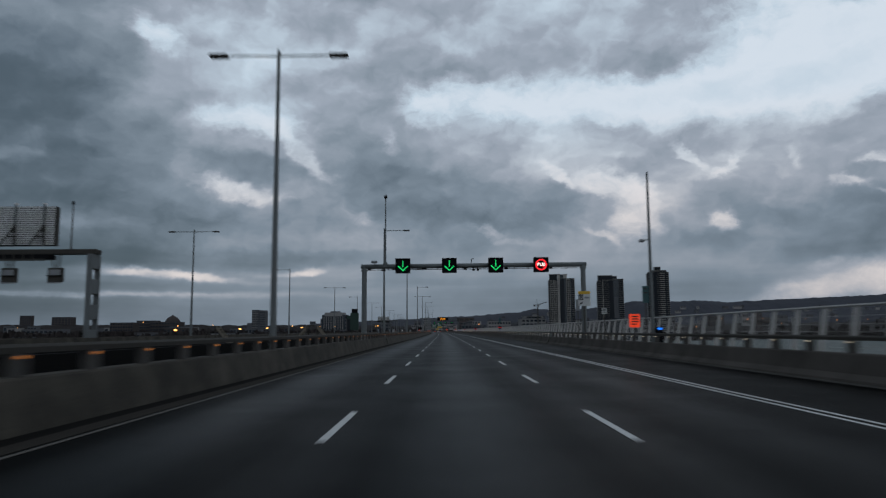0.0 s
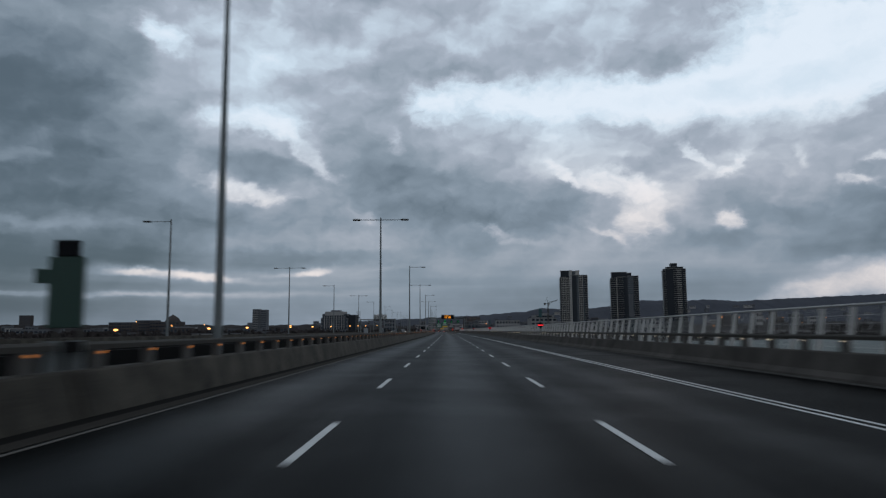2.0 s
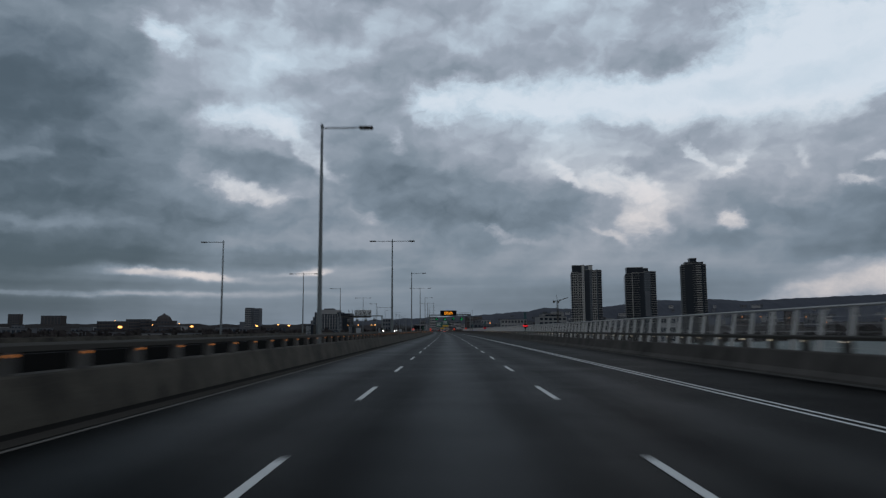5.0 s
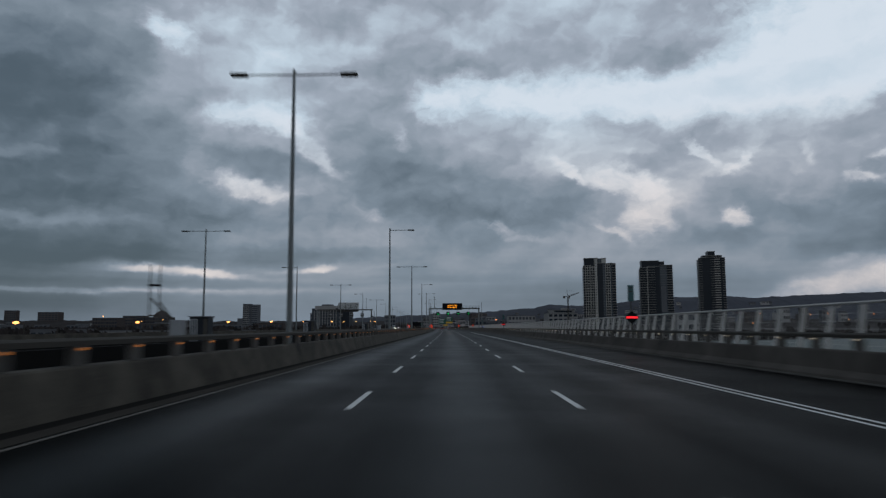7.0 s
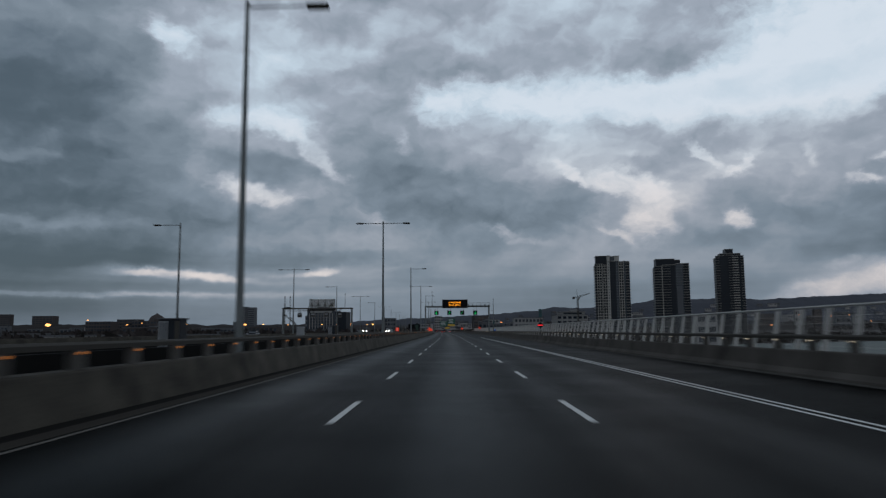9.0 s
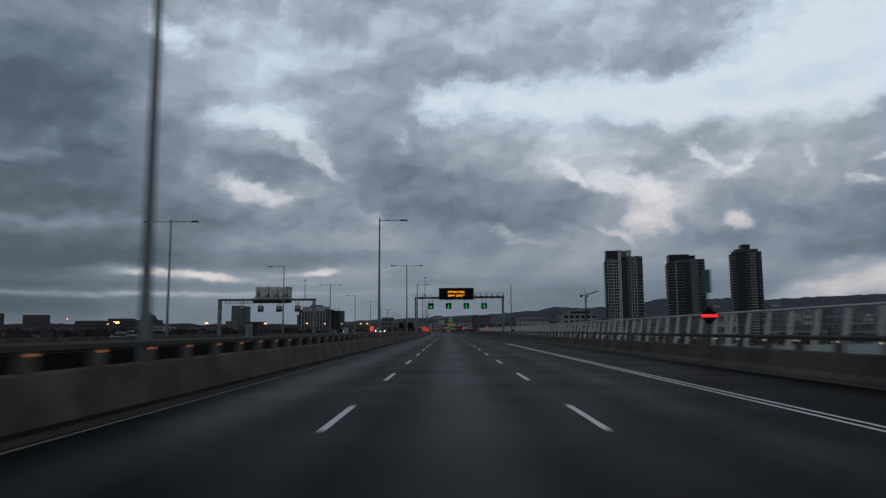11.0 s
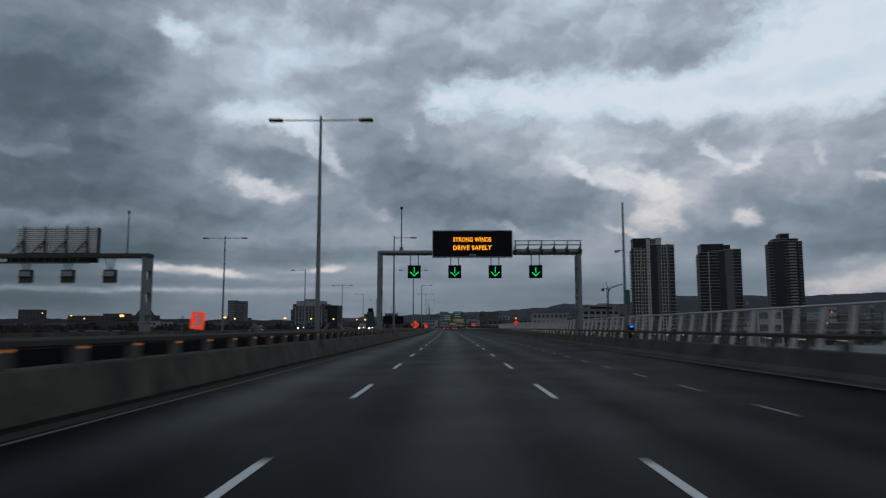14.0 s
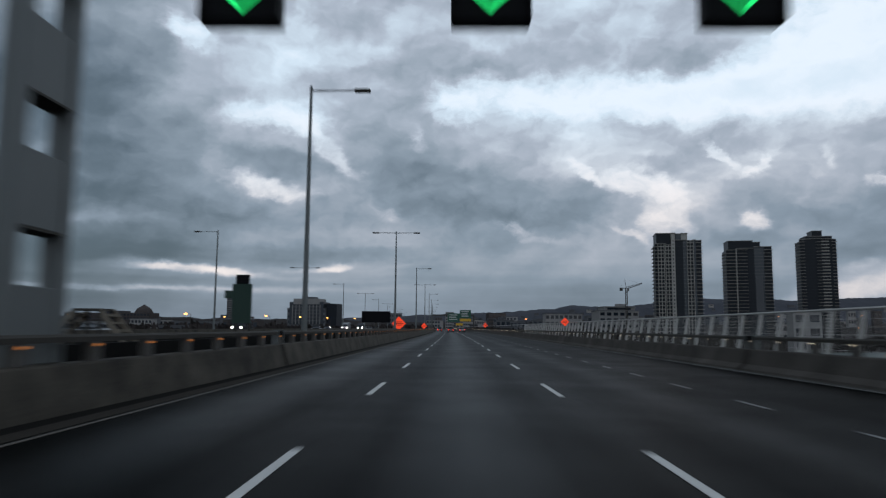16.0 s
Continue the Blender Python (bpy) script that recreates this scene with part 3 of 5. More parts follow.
def path_fence():
    top = thing("path_fence", pose(0, 0, 0), "light grey steel path fence with slanted posts and a round handrail", "fence")
    rail = bmesh.new()
    n = 120
    pts = [road(-40 + 1000 * i / n, 13.79, 2.05) for i in range(n + 1)]
    for a, b in zip(pts, pts[1:]):
        tube(rail, a, b, 0.055, n=6)
    part("handrail", rail, M_FENCE, top)
    for k in range(6):
        z = 0.35 + 0.27 * k
        o = 13.46 + (z - 0.1) / 1.9 * 0.34
        part("cable", extrude([(o - 0.004, z - 0.004), (o + 0.004, z - 0.004), (o, z + 0.004)], -40, 600, 20), M_FENCE, top)
    bm = bmesh.new()
    vs = [bm.verts.new(c) for y in (-0.045, 0.045) for c in ((-0.04, y, 0.1), (0.16, y, 0.1), (0.46, y, 2.01), (0.32, y, 2.01))]
    for f in ((0, 1, 2, 3), (7, 6, 5, 4), (0, 4, 5, 1), (1, 5, 6, 2), (2, 6, 7, 3), (3, 7, 4, 0)):
        bm.faces.new([vs[i] for i in f])
    post = mesh_of(bm, "post", M_FENCE)
    # fine upright wires fill the bays
    verts, faces = [], []
    for i in range(5200):
        a, b = road(-20 + 0.1 * i, 13.47, 0.12), road(-20 + 0.1 * i, 13.79, 2.0)
        k = len(verts)
        for p, q in ((a, b),):
            verts += [(p.x, p.y - 0.002, p.z), (p.x, p.y + 0.002, p.z), (p.x + 0.004, p.y, p.z), (q.x, q.y - 0.002, q.z), (q.x, q.y + 0.002, q.z), (q.x + 0.004, q.y, q.z)]
        faces += [(k, k + 1, k + 4, k + 3), (k + 1, k + 2, k + 5, k + 4), (k + 2, k, k + 3, k + 5)]
    me = bpy.data.meshes.new("wire_infill")
    me.from_pydata(verts, [], faces)
    me.materials.append(M_FENCE)
    tagged(part("wire_infill", me, None, top), "fine upright wires between the fence posts", kind="stuff")
    for i in range(300):
        p = part("post", post, None, top)
        p.matrix_local = at(-20 + 2.0 * i, 13.4)
    return top


path_fence()
# opposite carriageway and the rail corridor between
structure("rail_corridor", extrude([(-25.0, -0.9), (-7.2, -0.9), (-7.2, -2.2), (-25.0, -2.2)], S0, S1), M_GUTTER, "dark railway deck between the two carriageways", "deck")
structure("road_opposite", extrude([(-47.0, 0), (-26.4, 0), (-26.4, -1.6), (-47.0, -1.6)], S0, S1), M_ASPHALT, "dark asphalt of the opposite carriageway", "road")
structure("parapet_opposite", extrude([(-26.9, 0.9), (-26.5, 0.9), (-26.42, 0.4), (-27.0, 0.4)], S0, S1), M_CONCRETE, "grey concrete parapet of the opposite carriageway", "barrier")
structure("rail_track_bed", extrude([(-21.0, -0.55), (-11.0, -0.55), (-10.6, -0.9), (-21.4, -0.9)], S0, S1), M_GUTTER, "dark concrete track bed between the carriageways", "track bed")
# girder face coloured as if shaded
structure("edge_girder", extrude([(-26.95, 0.4), (-26.3, 0.4), (-26.3, -2.6), (-26.95, -2.6)], S0, S1), M_FASCIA, "edge girder of the opposite deck, shade put into its colour", "girder")
structure("parapet_far", extrude([(-47.4, 0.72), (-47.0, 0.72), (-46.9, -1.0), (-47.5, -1.0)], S0, S1), M_CONCRETE, "grey concrete outer parapet of the opposite carriageway", "barrier")
# added wall that keeps the gap under the median rail dark
structure("guideway_wall", extrude([(-8.65, 0.84), (-8.35, 0.84), (-8.3, -1.4), (-8.7, -1.4)], S0, S1), M_FASCIA, "added low dark wall standing in for shade under the median rail", "wall")
PARAPET_FACES = (
    (parapet_l, [(-5.44, 0.02), (-5.455, 0.08), (-5.63, 0.69), (-5.66, 0.69), (-5.66, 0.02)]),
    (parapet_r, [(9.29, 0.02), (9.305, 0.075), (9.485, 0.205), (9.605, 0.65), (9.66, 0.65), (9.66, 0.02)]),
)
for parent, profile in PARAPET_FACES:
    for joint in (66.4, JOINT, 467.4):
        for ds in (-0.12, 0.12):
            part("joint_edge", extrude(profile, joint + ds - 0.04, joint + ds + 0.04, 1), M_CURB, parent, "pale edge of the parapet joint")
M_SAND = material("sandy galvanised steel", (0.19, 0.165, 0.13), 0.8, 0, 0.3, 1.2, 20, 0.1, 0, 0.1)


def crossover(s, off, flights, label):
    """A steel stile over the guideway: a platform with stairs down its sides."""
    c = thing("crossover_stair", at(s, off, -0.55), label, "stair", "guideway crossovers")
    high, half, run = 2.4, 0.5, 1.7
    part("platform", boxed(-half, half, -0.5, 0.5, high - 0.08, high, 0.01), M_RAIL, c)
    for x in (-half + 0.05, half - 0.05):
        for y in (-0.45, 0.45):
            part("leg", boxed(x - 0.04, x + 0.04, y - 0.04, y + 0.04, 0, high - 0.08), M_RAIL, c)
    for side in flights:
        flight = part("flight", flat_mesh([(side * half, high), (side * half, high - 0.28), (side * (half + run), 0.0), (side * (half + run + 0.25), 0.0)], -0.5, -0.44), M_SAND, c, "sandy steel stringer")
        for k in range(9):
            u = (k + 0.5) / 9
            x, z = side * (half + run * u), high - high * u
            part("tread", boxed(x - 0.13, x + 0.13, -0.43, 0.43, z - 0.14, z - 0.06), M_SAND, flight)
        part("stringer", flat_mesh([(side * half, high), (side * half, high - 0.28), (side * (half + run), 0.0), (side * (half + run + 0.25), 0.0)], 0.44, 0.5), M_SAND, flight)
    return c


for s in (0.0, 401.0):
    crossover(65.6 + s, -21.6, (1,), "sandy steel stair down from a platform beside the tracks")
    crossover(68.0 + s, -12.8, (-1, 1), "steel stile with stairs on both sides over the guideway")
# ---- street lamps ----
def street_lamp(m, arms, label):
    top = thing("street_lamp", m, label, "street lamp", "bridge street lamps")
    part("pole", tube(bmesh.new(), (0, 0, 0.5), (0, 0, 12.25), 0.135, 0.065, 12), M_STEEL, top)
    part("base", boxed(-0.2, 0.2, -0.2, 0.2, -1.2, 0.52, 0.03), M_STEEL, top)
    part("cap", tube(bmesh.new(), (0, 0, 12.22), (0, 0, 12.36), 0.08, 0.05, 10), M_STEEL, top)
    for side in arms:
        arm = part("arm", tube(bmesh.new(), (0, 0, 12.12), (side * 2.1, 0, 12.14), 0.04, 0.032, 8), M_STEEL, top)
        x0, x1 = sorted((side * 2.0, side * 2.75))
        head = boxed(x0, x1, -0.17, 0.17, 12.06, 12.2, 0.045)
        part("lamp_head", head, M_RAIL, arm, "flat unlit lamp head")
    return top


STATIONS = [-21.9, 26.9, 76.1, 124.4, 177.0, 225.7, 274.8, 323.2, 376.7, 426.2, 475.5, 524.7] + [524.7 + 49.3 * k for k in range(1, 12)]
LAMP_OFF, LAMP_FAR = -6.66, -27.35
two = street_lamp(at(STATIONS[1], LAMP_OFF), (-1, 1), "tall grey steel street lamp with two arms in the median")
one = street_lamp(at(STATIONS[2], LAMP_OFF), (1,), "tall grey steel street lamp with one arm in the median")
one_l = street_lamp(at(STATIONS[1], LAMP_FAR), (-1,), "tall grey steel street lamp with one arm beside the opposite carriageway")
two_l = street_lamp(at(STATIONS[2], LAMP_FAR), (-1, 1), "tall grey steel street lamp with two arms beside the opposite carriageway")
for k, s in enumerate(STATIONS):
    if k not in (1, 2):
        copy_thing(two if k % 2 else one, at(s, LAMP_OFF))
        copy_thing(one_l if k % 2 else two_l, at(s, LAMP_FAR))


# ---- gantries ----
def join(*bms):
    out = bmesh.new()
    for b in bms:
        me = bpy.data.meshes.new("tmp")
        b.to_mesh(me)
        b.free()
        out.from_mesh(me)
        bpy.data.meshes.remove(me)
    return out


def letters(name, text, size, m, mat, parent, bold=0.0, label=""):
    """Lettering in the built-in font, standing in the xz plane of its parent."""
    cu = bpy.data.curves.new(name, "FONT")
    cu.body, cu.size, cu.align_x, cu.align_y, cu.offset, cu.extrude, cu.space_character = text, size, "CENTER", "CENTER", bold, 0.004, 1.12
    ob = bpy.data.objects.new("tmp", cu)
    scene.collection.objects.link(ob)
    me = bpy.data.meshes.new_from_object(ob.evaluated_get(bpy.context.evaluated_depsgraph_get()))
    bpy.data.objects.remove(ob)
    me.materials.clear()
    me.materials.append(mat)
    t = part(name, me, mat, parent, label)
    t.matrix_local = m
    return t


def arrow_mesh(x, z, y):
    """A green down arrow of light: a thin stem over an open chevron."""
    bits = [flat_mesh([(x - 0.033, z + 0.42), (x + 0.033, z + 0.42), (x + 0.033, z - 0.10), (x - 0.033, z - 0.10)], y, y - 0.01)]
    for sx in (-1, 1):
        bits.append(flat_mesh([(x, z - 0.31), (x + sx * 0.355, z + 0.02), (x + sx * 0.405, z - 0.03), (x, z - 0.41)], y - 0.002, y - 0.012))
    return join(*bits)


def ring_mesh(x, z, y, r0, r1, n=40):
    bm = bmesh.new()
    rows = []
    for r, yy in ((r0, y), (r1, y), (r1, y - 0.01), (r0, y - 0.01)):
        rows.append([bm.verts.new((x + r * math.cos(i * math.tau / n), yy, z + r * math.sin(i * math.tau / n))) for i in range(n)])
    for a, b in ((0, 1), (1, 2), (2, 3), (3, 0)):
        for i in range(n):
            j = (i + 1) % n
            bm.faces.new((rows[a][i], rows[a][j], rows[b][j], rows[b][i]))
    bmesh.ops.recalc_face_normals(bm, faces=bm.faces)
    return bm


def lane_sign(parent, x, z, y, mark, size=1.16):
    """A square lane signal whose face looks towards -y; y is the face."""
    h = size / 2
    body = part("lane_signal", boxed(x - h, x + h, y + 0.02, y + 0.36, z - h, z + h, 0.03), M_DARK, parent, "black square lane control signal")
    visor = join(boxed(x - h, x + h, y - 0.1, y + 0.02, z + h - 0.03, z + h), boxed(x - h, x - h + 0.03, y - 0.08, y + 0.02, z - h, z + h - 0.03), boxed(x + h - 0.03, x + h, y - 0.08, y + 0.02, z - h, z + h - 0.03))
    part("visor", visor, M_DARK, body)
    part("bracket", boxed(x - 0.3, x + 0.3, y + 0.36, y + 0.5, z - 0.2, z + 0.2, 0.02), M_STEEL, body)
    if mark == "arrow":
        part("arrow", arrow_mesh(x, z - 0.02, y + 0.012), M_GREEN_LED, body, "glowing green down arrow")
    elif mark == "bus":
        part("ring", ring_mesh(x, z, y + 0.012, 0.34, 0.45), M_RED_LED, body, "glowing red ring")
        slash = flat_mesh([(x - 0.26, z + 0.225), (x - 0.225, z + 0.26), (x + 0.26, z - 0.225), (x + 0.225, z - 0.26)], y + 0.014, y + 0.006)
        part("slash", slash, M_RED_LED, body, "glowing red slash")
        letters("writing", "BUS", 0.34, pose(x, y - 0.012, z, 90), M_WHITE_LED, body, 0.012, "glowing white letters")
    return body


def cctv_mast(parent, x, z0, z1):
    mast = part("mast", tube(bmesh.new(), (x, 0, z0), (x, 0, z1 - 0.25), 0.07, 0.045, 10), M_STEEL, parent, "thin camera mast")
    part("flange", boxed(x - 0.16, x + 0.16, -0.2, 0.2, z0 - 0.3, z0 + 0.12, 0.02), M_STEEL, mast)
    bm = bmesh.new()
    bmesh.ops.create_uvsphere(bm, u_segments=12, v_segments=8, radius=0.14)
    bmesh.ops.translate(bm, verts=bm.verts, vec=(x, -0.05, z1 - 0.12))
    part("camera_dome", bm, M_DARK, mast, "dark camera dome")
    part("camera_hood", tube(bmesh.new(), (x, -0.05, z1 - 0.05), (x, -0.05, z1 + 0.05), 0.15, 0.09, 12), M_HOUSING, mast)


def gantry_one(s):
    g = thing("sign_gantry", at(s), "grey steel tube gantry carrying four square lane signals", "gantry")
    part("beam", tube(bmesh.new(), (-6.78, 0, 6.36), (11.12, 0, 6.46), 0.19, 0.19, 20), M_STEEL, g, smooth=True)
    for x, z in ((-6.52, 6.36), (10.86, 6.46)):
        leg = part("leg", tube(bmesh.new(), (x, 0, -1.0), (x, 0, z), 0.22, 0.19, 16), M_STEEL, g)
        part("collar", tube(bmesh.new(), (x, 0, z - 0.36), (x, 0, z - 0.24), 0.26, 0.26, 16), M_STEEL, leg)
        part("base_plate", boxed(x - 0.4, x + 0.4, -0.4, 0.4, 0.1, 0.16), M_STEEL, leg)
    for i, x in enumerate((-3.43, 0.23, 3.89, 7.46)):
        lane_sign(g, x, 6.37 + 0.01 * i, -0.62, "bus" if i == 3 else "arrow")
    part("conduit", tube(bmesh.new(), (-6.4, -0.05, 6.09), (10.4, -0.05, 6.19), 0.025, 0.025, 8), M_RAIL, g)
    for x in (-4.6, -2.3, -0.7, 1.3, 2.3, 5.4, 6.5, 8.4, 9.5):
        part("clip", boxed(x - 0.02, x + 0.02, -0.09, -0.01, 6.08, 6.26), M_RAIL, g)
    for x, zz, w in ((-6.1, 6.12, 0.13), (-5.0, 6.08, 0.17), (-1.75, 6.17, 0.18), (1.5, 6.13, 0.13), (2.15, 6.06, 0.1), (2.5, 6.06, 0.09), (4.75, 6.16, 0.14), (8.25, 6.18, 0.14)):
        sensor = part("sensor", boxed(x - w, x + w, -0.2, 0.06, zz - 0.06, zz + 0.06, 0.02), M_DARK, g, "small dark traffic sensor")
        part("stem", tube(bmesh.new(), (x, -0.05, zz + 0.05), (x, -0.05, zz + 0.25), 0.03, 0.03, 6), M_RAIL, sensor)
    box_cam = part("camera_box", boxed(-5.95, -5.5, -0.3, 0.1, 6.64, 6.82, 0.03), M_HOUSING, g, "pale camera box on the beam")
    part("bracket", boxed(-5.76, -5.7, -0.1, 0.0, 6.45, 6.66), M_RAIL, box_cam)
    part("loop", join(tube(bmesh.new(), (2.0, 0, 6.6), (2.0, 0, 6.95), 0.03), tube(bmesh.new(), (2.0, 0, 6.95), (2.2, 0, 6.95), 0.03)), M_RAIL, g)
    cctv_mast(g, -4.85, 6.6, 12.1)
    return g


def ladder_leg(g, x, top, w=0.36):
    """Two upright plates tied by tall webs, with openings between."""
    leg = part("leg", join(boxed(x - w / 2, x + w / 2, -0.76, -0.54, -1.0, top, 0.02), boxed(x - w / 2, x + w / 2, 0.54, 0.76, -1.0, top, 0.02)), M_STEEL, g)
    z = top - 0.55
    while z > 0.2:
        part("web", boxed(x - w / 2 + 0.03, x + w / 2 - 0.03, -0.54, 0.54, z - 0.6, z + 0.55, 0.02), M_STEEL, leg)
        part("stiffener", boxed(x - w / 2 - 0.02, x + w / 2 + 0.02, -0.54, 0.54, z - 0.64, z - 0.6), M_RAIL, leg)
        z -= 2.0
    part("base_plate", boxed(x - 0.5, x + 0.5, -1.05, 1.05, 0.1, 0.17), M_STEEL, leg)
    return leg


def gantry_two(s):
    g = thing("message_gantry", at(s), "grey steel gantry with an amber message board and lane signals", "gantry")
    part("beam", join(boxed(-6.5, 12.08, -0.5, -0.1, 7.83, 8.23, 0.14), boxed(-6.5, 12.08, 0.12, 0.5, 7.85, 8.21, 0.14)), M_STEEL, g)
    for x in (-6.27, 11.8):
        ladder_leg(g, x, 7.83)
    board = part("message_board", boxed(-1.43, 5.72, -1.0, -0.52, 7.57, 9.95, 0.03), M_DARK, g, "large black message board")
    frame_bits = [boxed(-1.47, -1.41, -1.04, -0.55, 7.53, 9.98), boxed(5.70, 5.76, -1.04, -0.55, 7.53, 9.98), boxed(-1.41, 5.70, -1.04, -0.55, 9.92, 9.98), boxed(-1.41, 5.70, -1.04, -0.55, 7.53, 7.59)]
    part("board_frame", join(*frame_bits), M_HOUSING, board, "thin grey board frame")
    for text, z, wide in (("STRONG WINDS", 9.12, 0.745), ("DRIVE SAFELY", 8.38, 0.905)):
        letters("writing", text, 0.56, pose(2.12, -1.012, z, 90) @ Matrix.Diagonal((wide, 1, 1, 1)), M_AMBER_LED, board, 0.016, "glowing amber letters")
    part("plate", boxed(1.85, 2.45, -1.015, -1.0, 7.7, 7.8), M_HOUSING, board)
    for x in (-3.12, 0.55, 4.21, 7.88):
        sig = lane_sign(g, x, 6.27, -0.55, "arrow")
        for dx in (-0.36, 0.36):
            part("hanger", boxed(x + dx - 0.035, x + dx + 0.035, -0.32, -0.25, 6.8, 7.87), M_RAIL, sig)
    walk_x0, walk_x1 = 5.95, 12.02
    cat = part("catwalk", boxed(walk_x0, walk_x1, -0.95, -0.5, 8.23, 8.29), M_STEEL, g, "grated maintenance walkway")
    for y in (-0.95, -0.5):
        for z in (8.68, 9.06):
            part("guard_rail", tube(bmesh.new(), (walk_x0, y, z), (walk_x1, y, z), 0.025, 0.025, 6), M_STEEL, cat)
    n = 6
    for i in range(n):
        x = walk_x0 + 0.1 + (walk_x1 - walk_x0 - 0.2) * i / (n - 1)
        for y in (-0.95, -0.5):
            part("guard_post", boxed(x - 0.025, x + 0.025, y - 0.025, y + 0.025, 8.25, 9.08), M_STEEL, cat)
        part("gusset", flat_mesh([(x - 0.28, 8.29), (x + 0.02, 8.29), (x + 0.02, 8.67)], -0.98, -0.93), M_RAIL, cat)
        part("cantilever", flat_mesh([(x - 0.2, 8.23), (x + 0.16, 8.23), (x + 0.1, 7.75), (x - 0.02, 7.75)], -0.72, -0.62), M_RAIL, cat)
    part("conduit", tube(bmesh.new(), (-5.8, -0.3, 7.8), (-1.3, -0.3, 7.8), 0.03, 0.03, 8), M_RAIL, g)
    cctv_mast(g, -4.33, 8.45, 12.3)
    part("side_camera", boxed(11.35, 11.6, -0.8, -0.5, 4.0, 4.2, 0.02), M_HOUSING, g, "small camera on the leg")
    return g


def gantry_opposite(s, x_west, x_east, board_x, board_z, signals):
    g = thing("message_gantry", at(s), "grey steel gantry over the opposite carriageway, seen from its back", "gantry")
    part("beam", join(boxed(x_west - 0.3, x_east + 0.35, -0.5, -0.1, 7.5, 7.9, 0.03), boxed(x_west - 0.3, x_east + 0.35, 0.12, 0.5, 7.52, 7.88, 0.03)), M_RAIL, g)
    for x in (x_west, x_east):
        ladder_leg(g, x, 7.5, 0.4)
    x0, x1 = board_x
    z0, z1 = board_z
    board = part("message_board", boxed(x0, x1, 0.3, 0.9, z0, z1, 0.03), M_RAIL, g, "dark back of a message board")
    n = int((z1 - z0) / 0.17)
    slat = mesh_of(boxed(x0 + 0.05, x1 - 0.05, -0.06, 0.06, -0.055, 0.055, 0.015), "slat", M_LOUVRE)
    for i in range(n):
        p = part("slat", slat, None, board)
        p.matrix_local = pose(0, 0.23, z0 + 0.1 + (z1 - z0 - 0.2) * i / (n - 1))
    for i in range(4):
        x = x0 + 0.75 + (x1 - x0 - 1.6) * i / 3
        part("rib", boxed(x - 0.06, x + 0.06, 0.02, 0.16, z0 - 0.1, z1 + 0.05, 0.01), M_STEEL, board)
        mid = z0 + (z1 - z0) * 0.48
        strut = part("strut", tube(bmesh.new(), (x - 0.85, -0.35, z0 - 0.02), (x + 0.02, 0.0, mid), 0.07, 0.07, 6), M_RAIL, board, "dark slanted back stay")
        part("stay", tube(bmesh.new(), (x + 0.3, -0.3, z0 - 0.02), (x + 0.05, 0.0, mid), 0.07, 0.07, 6), M_RAIL, strut)
        part("cross_tie", boxed(x - 0.5, x + 0.22, -0.2, -0.12, z0 + (mid - z0) * 0.4, z0 + (mid - z0) * 0.4 + 0.12, 0.01), M_RAIL, strut)
        part("gusset", flat_mesh([(x - 0.12, mid - 0.45), (x + 0.2, mid - 0.45), (x + 0.1, mid + 0.12), (x - 0.04, mid + 0.12)], -0.04, 0.01), M_RAIL, strut)
        part("top_hook", boxed(x - 0.1, x + 0.22, 0.0, 0.12, z1 + 0.05, z1 + 0.22, 0.02), M_LOUVRE, board)
    lower = part("catwalk", boxed(x_west + 1.2, x1 - 0.2, -0.75, -0.5, 6.98, 7.12), M_RAIL, g, "dark narrow maintenance walkway")
    for k in range(int((x1 - x_west - 1.4) / 0.75)):
        u = x_west + 1.3 + 0.75 * k
        part("baluster", boxed(u, u + 0.08, -0.72, -0.66, 7.12, 7.5), M_RAIL, lower)
    part("under_tray", boxed(x0 - 0.3, x1 + 0.1, -0.6, 0.5, 7.12, 7.48, 0.02), M_DARK, g)
    for x in signals:
        sig = part("lane_signal", boxed(x - 0.58, x + 0.58, -0.2, 0.2, 5.3, 6.45, 0.04), M_RAIL, g, "grey back of a lane signal")
        part("cabinet_door", boxed(x - 0.45, x + 0.45, -0.23, -0.2, 5.85, 6.3, 0.01), M_HOUSING, sig)
        part("sun_shield", boxed(x - 0.6, x + 0.6, -0.34, -0.2, 5.78, 5.83), M_DARK, sig)
        part("foot_rail", boxed(x - 0.55, x + 0.6, -0.3, -0.2, 5.2, 5.29), M_HOUSING, sig)
        for dx, lean in ((-0.42, -0.12), (-0.12, -0.06), (0.12, 0.06), (0.42, 0.0)):
            part("hanger", tube(bmesh.new(), (x + dx * 0.6, 0, 6.44), (x + dx + lean, 0, 7.55), 0.035, n=6), M_RAIL, sig)
    mast = part("mast", tube(bmesh.new(), (x_east - 1.9, 0, 7.8), (x_east - 1.9, 0, 11.6), 0.07, 0.045, 8), M_RAIL, g)
    part("camera_dome", tube(bmesh.new(), (x_east - 1.9, 0, 11.6), (x_east - 1.9, 0, 11.85), 0.13, 0.08, 8), M_DARK, mast)
    return g


gantry_one(56.0)
gantry_two(454.3)
gantry_opposite(56.2, -47.6, -28.2, (-40.2, -31.6), (8.3, 11.5), (-42.3, -38.6, -34.9, -31.2))
gantry_opposite(453.2, -46.5, -27.15, (-39.3, -31.95), (8.0, 10.35), (-41.9, -38.1, -34.3, -30.5))


